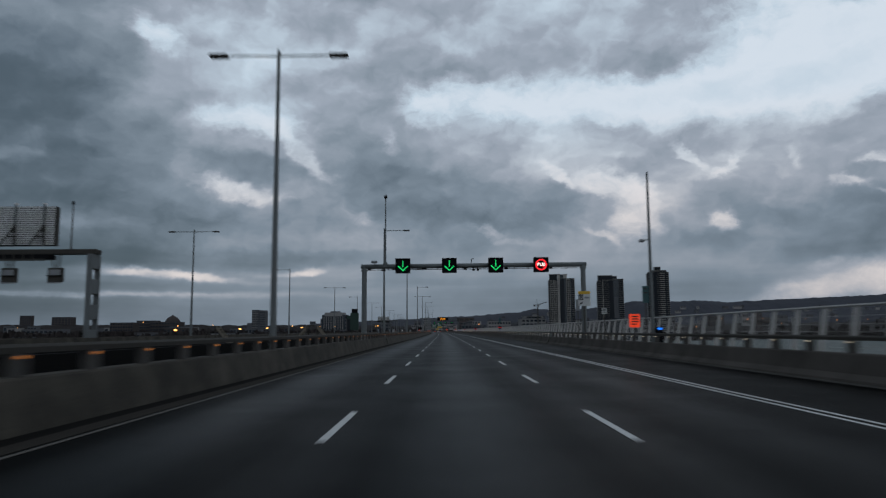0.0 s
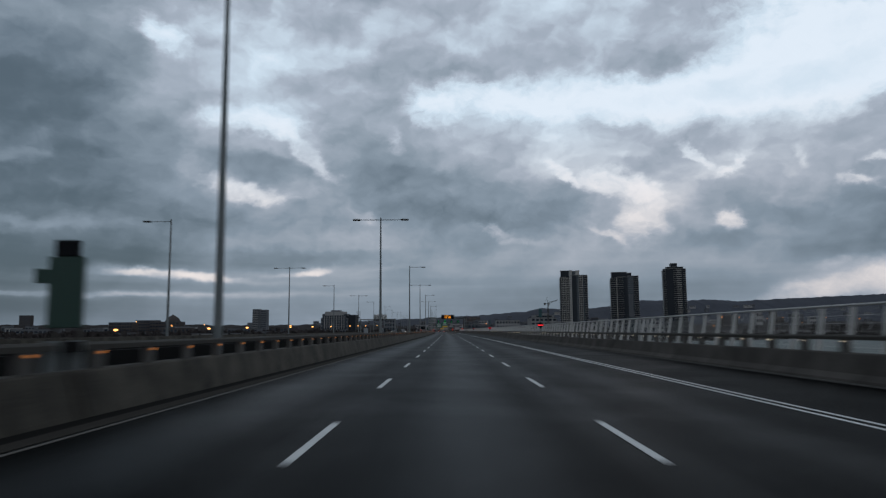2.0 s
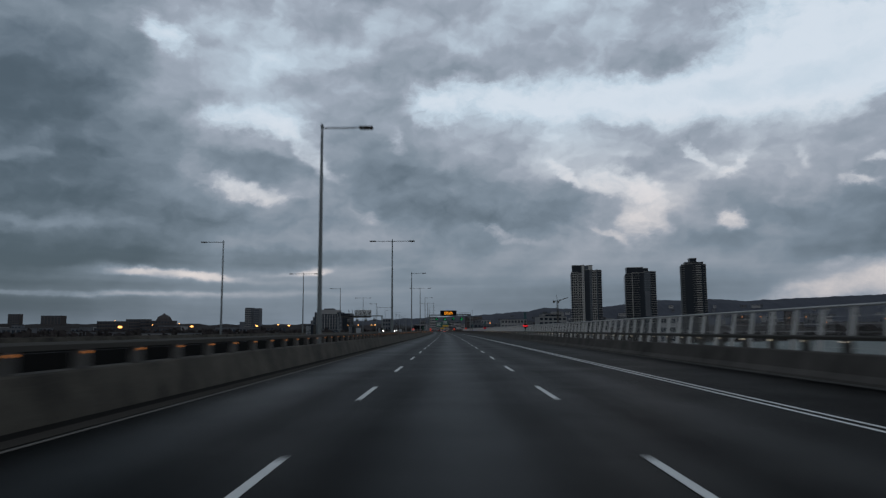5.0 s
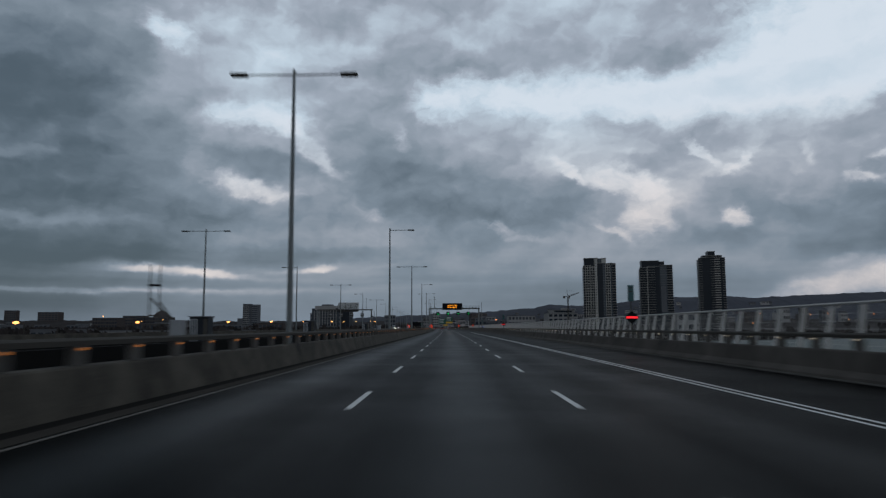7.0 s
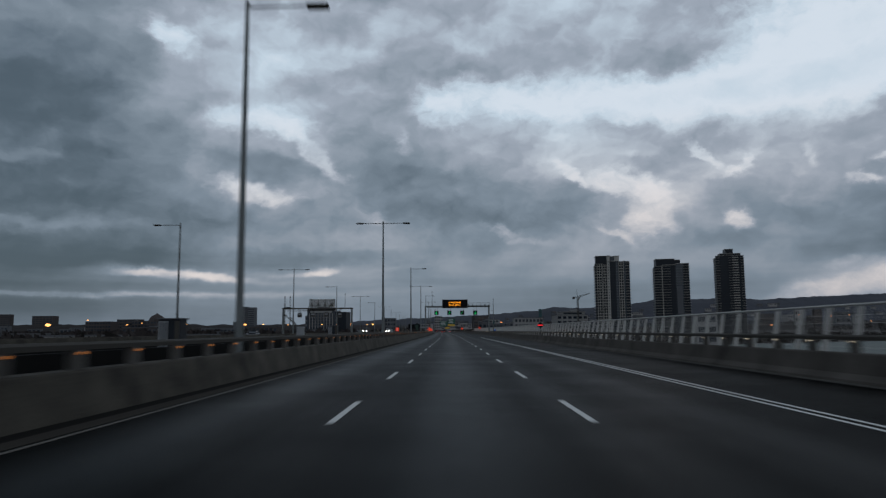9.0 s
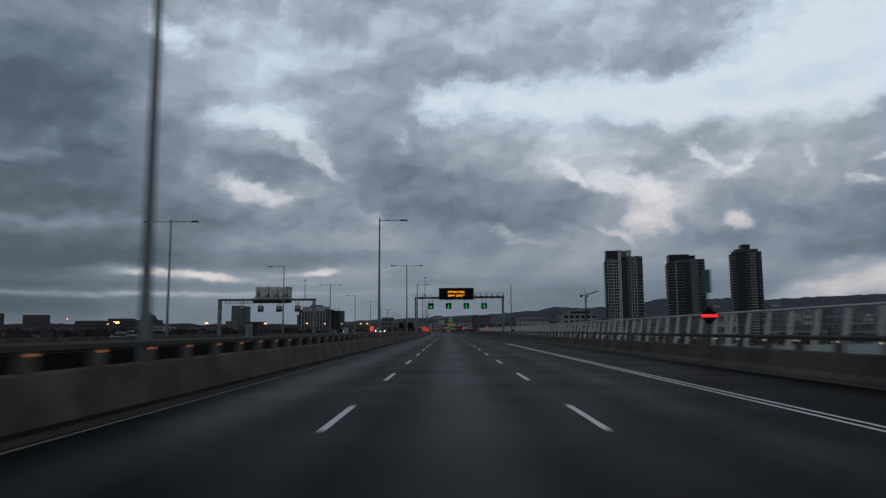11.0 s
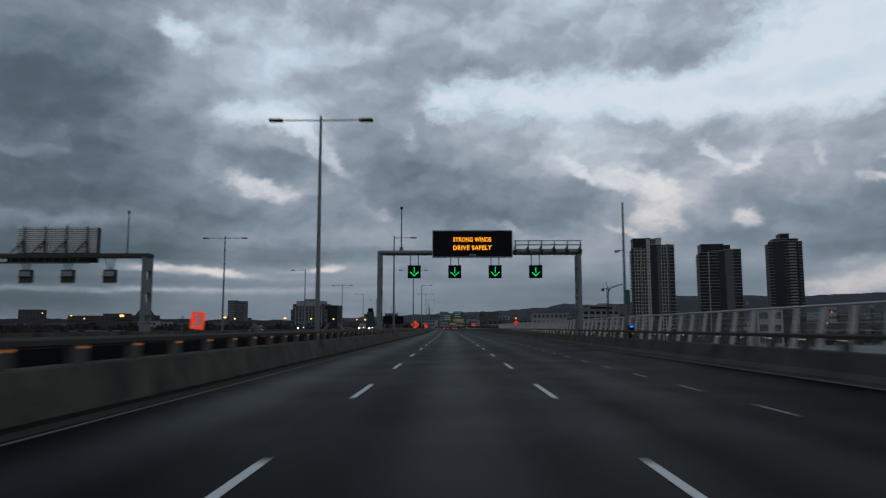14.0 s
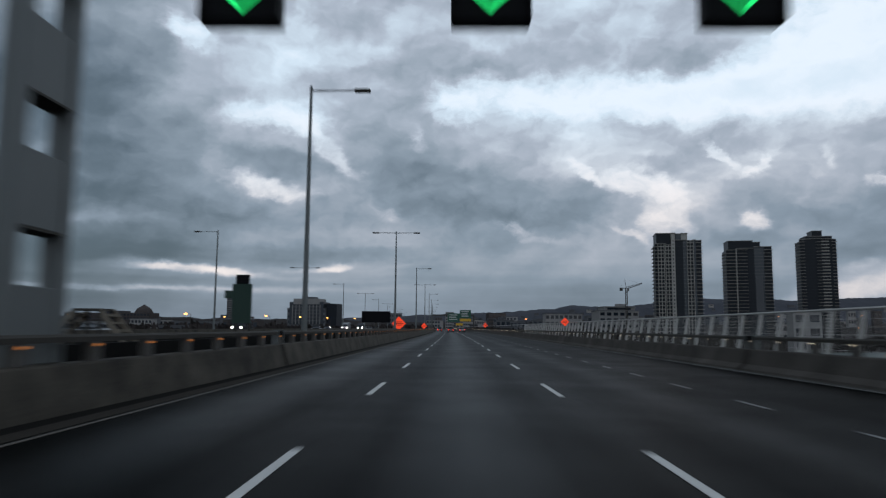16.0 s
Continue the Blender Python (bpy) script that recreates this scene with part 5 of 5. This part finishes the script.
# the sky mirrored in the glazing, built as a paler grey panel
part("sunlit_panel", boxed(40 * 0.14, 40 * 0.30, -14.1, -13.6, 36, 70), M_GREY, second, "paler panel standing in for reflected sky")
tower(363, 1210, 34, 22, 98.5, -10, 34,
      [(-0.52, -0.38, "edge", 1), (-0.38, -0.22, "glass", 0.5), (-0.22, -0.05, "glass", 0), (-0.05, 0.10, "slab", 0), (0.10, 0.32, "bands", 0.5), (0.32, 0.40, "glass", 0.5), (0.40, 0.52, "edge", 1)],
      [(-0.34, 0.42, 2.4, M_TOWER_DARK), (-0.14, 0.14, 8.2, M_TOWER_DARK)], "dark tower with pale banded balconies and a rooftop block")


def building(x, y, w, d, z_top, turn, mat, floors, cols, label, group=""):
    h = z_top - LAND
    b = thing("building", pose(x, y, LAND + rise(x, y), 0, 0, turn), label, "building", group)
    part("wall", boxed(-w / 2, w / 2, -d / 2, d / 2, -4, h), mat, b)
    part("roof", boxed(-w / 2 - 0.4, w / 2 + 0.4, -d / 2 - 0.4, d / 2 + 0.4, h, h + 0.6), M_GREY, b)
    fw, fh = w / cols, h / floors
    pane = mesh_of(boxed(-fw * 0.33, fw * 0.33, -0.12, 0.05, -fh * 0.26, fh * 0.26), "window", M_GLASS_DARK)
    for i in range(cols):
        for k in range(floors):
            part("window", pane, None, b).matrix_local = pose(-w / 2 + fw * (i + 0.5), -d / 2, fh * (k + 0.5))
    return b


# landmark blocks beyond the opposite carriageway
glassy = building(-206, 1330, 50, 30, 24, -8, M_GREY, 6, 10, "dark glass office building with a pale rounded top")
part("drum", loft([(-15.5, hull(44, 20, 48, 6)), (10, hull(44, 20, 48, 6))]), M_GLASS_DARK, glassy, "dark curved glass front")
part("top_band", loft([(-15.8, hull(34, 45, 52, 5)), (8, hull(34, 45, 52, 5))]), M_PALE, glassy, "pale top storey")
mullion = mesh_of(boxed(-0.35, 0.35, -16.1, -15.5, 20.5, 44.5), "mullion", M_TOWER_SLAB)
for k in range(9):
    part("mullion", mullion, None, glassy).matrix_local = pose(-18 + 4.5 * k, 0, 0)
for k in range(5):
    part("spandrel", boxed(-19, 19, -16.0, -15.5, 24.5 + 4.2 * k, 25.6 + 4.2 * k), M_GREY, glassy)
part("plant_room", boxed(-9, 7, -6, 6, 52, 54.5), M_GREY, glassy)
part("side_block", boxed(25.2, 38, -12, 10, 0, 46), M_TOWER_DARK, glassy, "dark side block")
slab_pair = building(-534, 2000, 20, 20, 62, 0, M_GREY, 16, 4, "tall grey apartment block with a lower wing")
part("wing", boxed(10.5, 30, -8, 10, 0, 77), M_GREY, slab_pair, "paler side wing")
part("low_wing", boxed(-24, -10.5, -8, 10, 0, 42), M_GREY, slab_pair)
ledge = mesh_of(boxed(-10.4, 4.0, -11.2, -9.9, -0.5, 0.7), "balcony", M_TOWER_SLAB)
for k in range(2, 16):
    part("balcony", ledge, None, slab_pair).matrix_local = pose((k % 3) * 1.2, 0, k * 78 / 16)
for k in range(2, 15):
    part("wing_window", boxed(12, 27, -8.15, -7.9, k * 5 + 0.6, k * 5 + 2.8), M_GLASS_DARK, slab_pair)
domed = building(-953, 2430, 96, 60, 36, 0, M_BRICK, 5, 10, "broad brown building with a stepped rounded roof")
bm = bmesh.new()
for z0, z1, r0, r1 in ((52, 56, 27, 26), (56, 63, 25, 21), (63, 69, 21, 14), (69, 73, 13, 6), (73, 76, 4, 3)):
    tube(bm, (17, 0, z0), (17, 0, z1), r0, r1, 8)
part("stepped_dome", bm, M_BRICK, domed, "dark stepped dome")
for x, y, w, top, mat, fl, co in ((-1715, 2900, 44, 72, M_BRICK, 12, 5), (-1563, 2900, 76, 65, M_BRICK, 10, 6), (-1041, 2300, 75, 33, M_BRICK, 5, 9), (-1018, 2430, 66, 41, M_BRICK, 6, 8), (-800, 2150, 60, 18, M_GREY, 3, 8), (-1240, 1900, 60, 38, M_BRICK, 8, 6), (-690, 1900, 50, 14, M_PALE, 3, 7), (-420, 1500, 60, 8, M_GREY, 2, 9), (-330, 1450, 50, 10, M_BRICK, 2, 7), (-560, 1500, 60, 10, M_BRICK, 2, 8), (-760, 1350, 70, 8, M_GREY, 2, 9), (-160, 1900, 26, 30, M_GREY, 5, 4)):
    building(x, y, w, w * 0.6, top, random.uniform(-8, 8), mat, fl, co, "distant %s building among bare trees" % ("brown brick" if mat is M_BRICK else "pale" if mat is M_PALE else "grey"), "distant buildings")
rs = random.Random(21)
for k in range(26):
    y = rs.uniform(560, 1150)
    x = -y * rs.uniform(0.12, 0.72) - 30
    w = rs.uniform(14, 38)
    building(x, y, w, w * 0.6, rs.uniform(-7, 1.5), rs.uniform(-15, 15), rs.choice((M_GREY, M_BRICK, M_GREY, M_BRICK, M_PALE)), 2, rs.randint(3, 6), "low shed among bare trees beyond the opposite carriageway", "low sheds")
# low blocks and the building site ahead
for x, y, w, top, mat, fl, co in ((118, 1500, 62, 14, M_GREY, 3, 9), (86, 1150, 36, 16.0, M_PALE, 5, 8), (186, 1480, 48, 20, M_GREY, 4, 7), (60, 1720, 34, 12, M_PALE, 3, 8), (-10, 2000, 24, 20, M_PALE, 5, 5), (265, 1560, 50, 16, M_GREY, 4, 7), (-60, 2300, 22, 42, M_PALE, 8, 4), (236, 1330, 40, 10, M_PALE, 2, 8), (420, 1420, 60, 6, M_PALE, 2, 9)):
    building(x, y, w, w * 0.5, top, random.uniform(-6, 6), mat, fl, co, "low %s apartment block ahead" % ("pale" if mat is M_PALE else "grey"), "low blocks ahead")
building(270, 1040, 22, 16, 17, -6, M_PALE, 3, 2, "pale concrete block on the river shore", "low blocks ahead")
site = building(142, 1172, 40, 30, 19.5, 5, M_PALE, 6, 6, "unfinished concrete building under a tower crane")
upper = part("upper_storeys", boxed(-14, 17, -12, 12, 36.1, 39.7), M_PALE, site)
part("dark_opening", boxed(-11, 13, -12.1, -11.9, 36.9, 38.9), M_GLASS_DARK, upper)
part("roof_slab", boxed(-15, 18, -13, 13, 39.7, 40.2), M_PALE, upper)
part("stair_core", boxed(2, 10, -6, 6, 40.2, 43.0), M_PALE, upper)

crane = thing("tower_crane", pose(149, 1148, LAND, 0, 0, -30), "tall lattice tower crane on the building site", "crane")
bm = bmesh.new()
for sx, sy in ((-0.8, -0.8), (0.8, -0.8), (0.8, 0.8), (-0.8, 0.8)):
    tube(bm, (sx, sy, 0), (sx, sy, 58), 0.22, n=5)
for k in range(28):
    z = 2 * k
    tube(bm, (-0.8, -0.8, z), (0.8, -0.8, z + 2), 0.12, n=4)
    tube(bm, (0.8, 0.8, z), (-0.8, 0.8, z + 2), 0.12, n=4)
part("mast", bm, M_RAIL, crane)
bm = bmesh.new()
for a, b in (((0, 0, 57), (16, 0, 62)), ((0, 0, 59), (16, 0, 62.6)), ((0, 0.8, 57.5), (16, 0.3, 62.1))):
    tube(bm, a, b, 0.22, n=5)
for k in range(10):
    u, v = k / 10, (k + 1) / 10
    tube(bm, (16 * u, 0, 57 + 5 * u), (16 * v, 0, 59 + 3.6 * v), 0.12, n=4)
part("jib", bm, M_RAIL, crane)
part("counter_jib", join(tube(bmesh.new(), (0, 0, 58), (-6, 0, 58.0), 0.4, n=6), boxed(-6.5, -4, -1, 1, 55.5, 58.3)), M_RAIL, crane)
part("peak", tube(bmesh.new(), (0, 0, 58), (-1.5, 0, 67), 0.3, 0.15, 6), M_RAIL, crane)
part("stay", join(tube(bmesh.new(), (-1.5, 0, 67), (14, 0, 62), 0.04, n=4), tube(bmesh.new(), (-1.5, 0, 67), (-6, 0, 58.2), 0.04, n=4)), M_RAIL, crane)
part("cab", boxed(0.9, 2.6, -1, 1, 55, 57.4, 0.1), M_PALE, crane)

# skyline of small blocks on the horizon
rnd = random.Random(5)
for k in range(64):
    a = radians(rnd.uniform(-34, 20))
    dist = rnd.uniform(2600, 3900)
    x, y = dist * math.sin(a) - 60, dist * math.cos(a)
    tall = rnd.random() < 0.16 and abs(a) < 0.25
    w = rnd.uniform(22, 60)
    building(x, y, w, w * 0.7, rnd.uniform(34, 62) if tall else rnd.uniform(4, 26), rnd.uniform(-20, 20), rnd.choice((M_GREY, M_BRICK, M_GREY, M_PALE)), 5 if tall else 2, 3, "small distant building on the horizon", "skyline buildings")
# town blocks straight ahead
for k in range(64):
    a = radians(rnd.uniform(-2.5, 11.5))
    dist = rnd.uniform(1500, 2900)
    w = rnd.uniform(12, 34)
    building(dist * math.sin(a) - 6, dist * math.cos(a), w, w * 0.7, 3 + (dist - 900) * rnd.uniform(0.004, 0.021), rnd.uniform(-25, 25), rnd.choice((M_GREY, M_PALE, M_BRICK, M_GREY)), rnd.randint(3, 6), rnd.randint(3, 5), "town building beyond the end of the bridge", "town buildings")
# houses and blocks at the foot of the hill
for k in range(40):
    a = radians(rnd.uniform(8, 36))
    dist = rnd.uniform(2300, 3700)
    w = rnd.uniform(18, 46)
    building(dist * math.sin(a), dist * math.cos(a), w, w * 0.6, rnd.uniform(6, 40), rnd.uniform(-25, 25), rnd.choice((M_GREY, M_PALE, M_BRICK)), 3, 3, "distant building below the wooded hill", "hillside buildings")


def ridge(y, pts, depth, mat, label):
    """A long wooded hill through (x, height) knots."""
    bm = bmesh.new()
    n = 320
    rows = []
    for i in range(n + 1):
        x = pts[0][0] + (pts[-1][0] - pts[0][0]) * i / n
        z = float(np.interp(x, [p[0] for p in pts], [p[1] for p in pts]))
        z += 5.0 * noise.noise(Vector((x * 0.012, 3.1, 0))) + 4.5 * noise.noise(Vector((x * 0.045, 7.7, 0)))
        rows.append([bm.verts.new((x, y - depth * (1 - f), LAND - 10 + (z - LAND + 10) * g)) for f, g in ((0, 0), (0.35, 0.45), (0.75, 0.85), (1.0, 1.0), (1.5, 0.6))])
    for a, b in zip(rows, rows[1:]):
        for j in range(4):
            bm.faces.new((a[j], b[j], b[j + 1], a[j + 1]))
    bmesh.ops.recalc_face_normals(bm, faces=bm.faces)
    return structure("backdrop_hill", bm, mat, label, "hill")


ridge(4400, [(-1200, 30), (-500, 62), (-150, 78), (0, 84), (267, 98), (470, 114), (515, 126), (550, 133), (590, 131), (640, 125), (694, 124), (868, 133), (1030, 148), (1183, 178), (1315, 172), (1596, 178), (1750, 168), (2150, 186), (2477, 198), (2900, 222), (3500, 206)], 700, M_HAZY_HILL, "dark wooded hill on the horizon")
ridge(2950, [(-3300, 44), (-2400, 40), (-1700, 34), (-1000, 30), (-500, 27), (-150, 22), (60, 14), (200, -6)], 700, M_TWIG, "low brown wooded shore behind the buildings")
ridge(2450, [(180, -6), (420, 8), (800, 16), (1300, 22), (1900, 25), (2600, 26)], 600, M_TWIG, "low brown wooded shore below the hill")
ridge(4550, [(-4000, 20), (-2800, 34), (-1500, 24), (-600, 30), (200, 36)], 400, M_TWIG, "low dark wooded horizon")


HILL_X = [-150, 267, 550, 868, 1183, 1596, 2150, 2900]
HILL_Z = [78, 98, 133, 133, 178, 178, 186, 222]
rh = random.Random(21)
for k in range(70):
    x = rh.uniform(60, 2700)
    f, g = rh.choice(((0.35, 0.45), (0.5, 0.6), (0.62, 0.72), (0.2, 0.26)))
    y = 4400 - 700 * (1 - f)
    ground_z = LAND - 10 + (float(np.interp(x, HILL_X, HILL_Z)) - LAND + 10) * g
    w, h = rh.uniform(10, 34), rh.uniform(7, 15)
    house = thing("hillside_house", pose(x, y, ground_z - 5, 0, 0, rh.uniform(-20, 20)), "small pale house on the wooded hillside", "house", "hillside houses")
    part("wall", boxed(-w / 2, w / 2, -6, 6, 0, h + 5), rh.choice((M_PALE, M_TOWER_SLAB, M_GREY)), house)
    part("roof", boxed(-w / 2 - 0.5, w / 2 + 0.5, -6.5, 6.5, h + 5, h + 6), M_BRICK, house)
    for u in (-0.28, 0.0, 0.28):
        part("window", boxed(u * w - w * 0.09, u * w + w * 0.09, -6.15, -5.9, h * 0.45 + 5, h * 0.8 + 5), M_GLASS_DARK, house)


def woods(name, spots, label, seed):
    """Bare trees as sprays of slim twigs, one object."""
    r = random.Random(seed)
    verts, faces = [], []
    for x, y, h in spots:
        base = LAND + rise(x, y)
        wide = h * r.uniform(0.36, 0.55)
        for k in range(44):
            a, u = r.uniform(0, math.tau), math.sqrt(r.random())
            cx, cy = x + wide * u * math.cos(a), y + wide * u * math.sin(a)
            # twigs end on or inside a dome
            zz = h * (0.42 + 0.58 * math.sqrt(1 - 0.92 * u * u) * r.uniform(0.35, 1.0))
            wd, lean = h * r.uniform(0.03, 0.075), 0.22 * h * u * math.cos(a)
            b = len(verts)
            verts += [(cx - wd - lean, cy, base - 2 + zz * 0.55), (cx + wd - lean, cy, base - 2 + zz * 0.6), (cx + wd * 0.9, cy + wd, base + zz - wd), (cx - wd * 0.5, cy - wd * 0.3, base + zz)]
            faces += [(b, b + 1, b + 2), (b, b + 2, b + 3)]
        b = len(verts)
        verts += [(x - h * 0.04, y, base - 5), (x + h * 0.04, y, base - 5), (x, y + 0.1, base + h * 0.7)]
        faces.append((b, b + 1, b + 2))
    me = bpy.data.meshes.new(name)
    me.from_pydata(verts, [], faces)
    me.materials.append(M_TWIG)
    return tagged(new(name, me), label, "trees", kind="stuff")


r = random.Random(8)
spots = []
for k in range(1500):
    x = r.uniform(-1900, -60)
    spots.append((x, 1000 + r.uniform(0, 1000) + abs(x) * 0.15, r.uniform(13, 25)))
for k in range(900):
    x = -75 - 700 * r.random() ** 1.4
    spots.append((x, r.uniform(380, 1050), r.uniform(11, 20)))
woods("bare_woods", spots, "bare brown winter woods on the shore beyond the opposite carriageway", 1)
spots = []
for k in range(500):
    u = r.random()
    x = 60 + 900 * u ** 1.5
    y = float(np.interp(x, [60, 180, 330, 520, 900], [930, 990, 1050, 1160, 1430])) + r.uniform(4, 160)
    spots.append((x, y, r.uniform(7, 14)))
for k in range(500):
    x = r.uniform(700, 2600)
    y = float(np.interp(x, [520, 900, 1500, 3000], [1160, 1430, 1760, 1960])) + r.uniform(4, 220)
    spots.append((x, y, r.uniform(9, 18)))
woods("bare_woods", spots, "bare brown winter woods along the river shore", 2)
spots = [(r.uniform(-190, 150), r.uniform(960, 1900), r.uniform(12, 21)) for k in range(950)]
spots = [q for q in spots if abs(q[0] - road(q[1]).x - 2) > 30]
woods("bare_woods", spots, "bare winter trees beside the road ahead", 3)


# ---- street lights on the land ----
def land_lamp(x, y, z, hot):
    size = 0.95 if y > 1100 else 0.62
    t = thing("street_light", pose(x, y, LAND + min(rise(x, y), z - LAND - 5)), "lit sodium street light on a pole on the far shore", "street light", "far street lights")
    h = z - LAND - min(rise(x, y), z - LAND - 5)
    part("pole", tube(bmesh.new(), (0, 0, -4), (0, 0, h), 0.16, 0.1, 6), M_RAIL, t)
    part("arm", tube(bmesh.new(), (0, 0, h), (-1.5, -0.5, h + 0.3), 0.07, 0.06, 5), M_RAIL, t)
    bm = bmesh.new()
    bmesh.ops.create_uvsphere(bm, u_segments=8, v_segments=6, radius=size)
    bmesh.ops.scale(bm, verts=bm.verts, vec=(1.2, 1.0, 0.6))
    bmesh.ops.translate(bm, verts=bm.verts, vec=(-1.7, -0.6, h + 0.1))
    part("lit_head", bm, M_SODIUM_HOT if hot else M_SODIUM, t, "glowing orange lamp head")
    return t


# a lamp-lit road runs beside the bridge on the west bank
ROAD_LAMPS = [(-106 + 3 * math.sin(k * 2.3), y, 3.3 + (y - 436) * 0.0085) for k, y in enumerate((283, 364, 440, 523, 603, 705, 790, 876, 960, 1056, 1150))]
LAMPS_LEFT = [(-553, 1300, 20), (-300, 920, 10), (-590, 980, 9), (-470, 1250, 12), (-240, 1120, 10)]
LAMPS_RIGHT = [(545, 1400, 22), (596, 1400, 20), (404, 1400, 20), (512, 1400, 22), (635, 1420, 22), (681, 1440, 12), (760, 1500, 22), (860, 1560, 20), (980, 1650, 22), (1120, 1750, 24), (470, 1330, 6), (1290, 1820, 24), (150, 1300, 14), (60, 1250, 12)]
for x, y, z in ROAD_LAMPS + LAMPS_LEFT + LAMPS_RIGHT:
    land_lamp(x, y, z, x < -90)
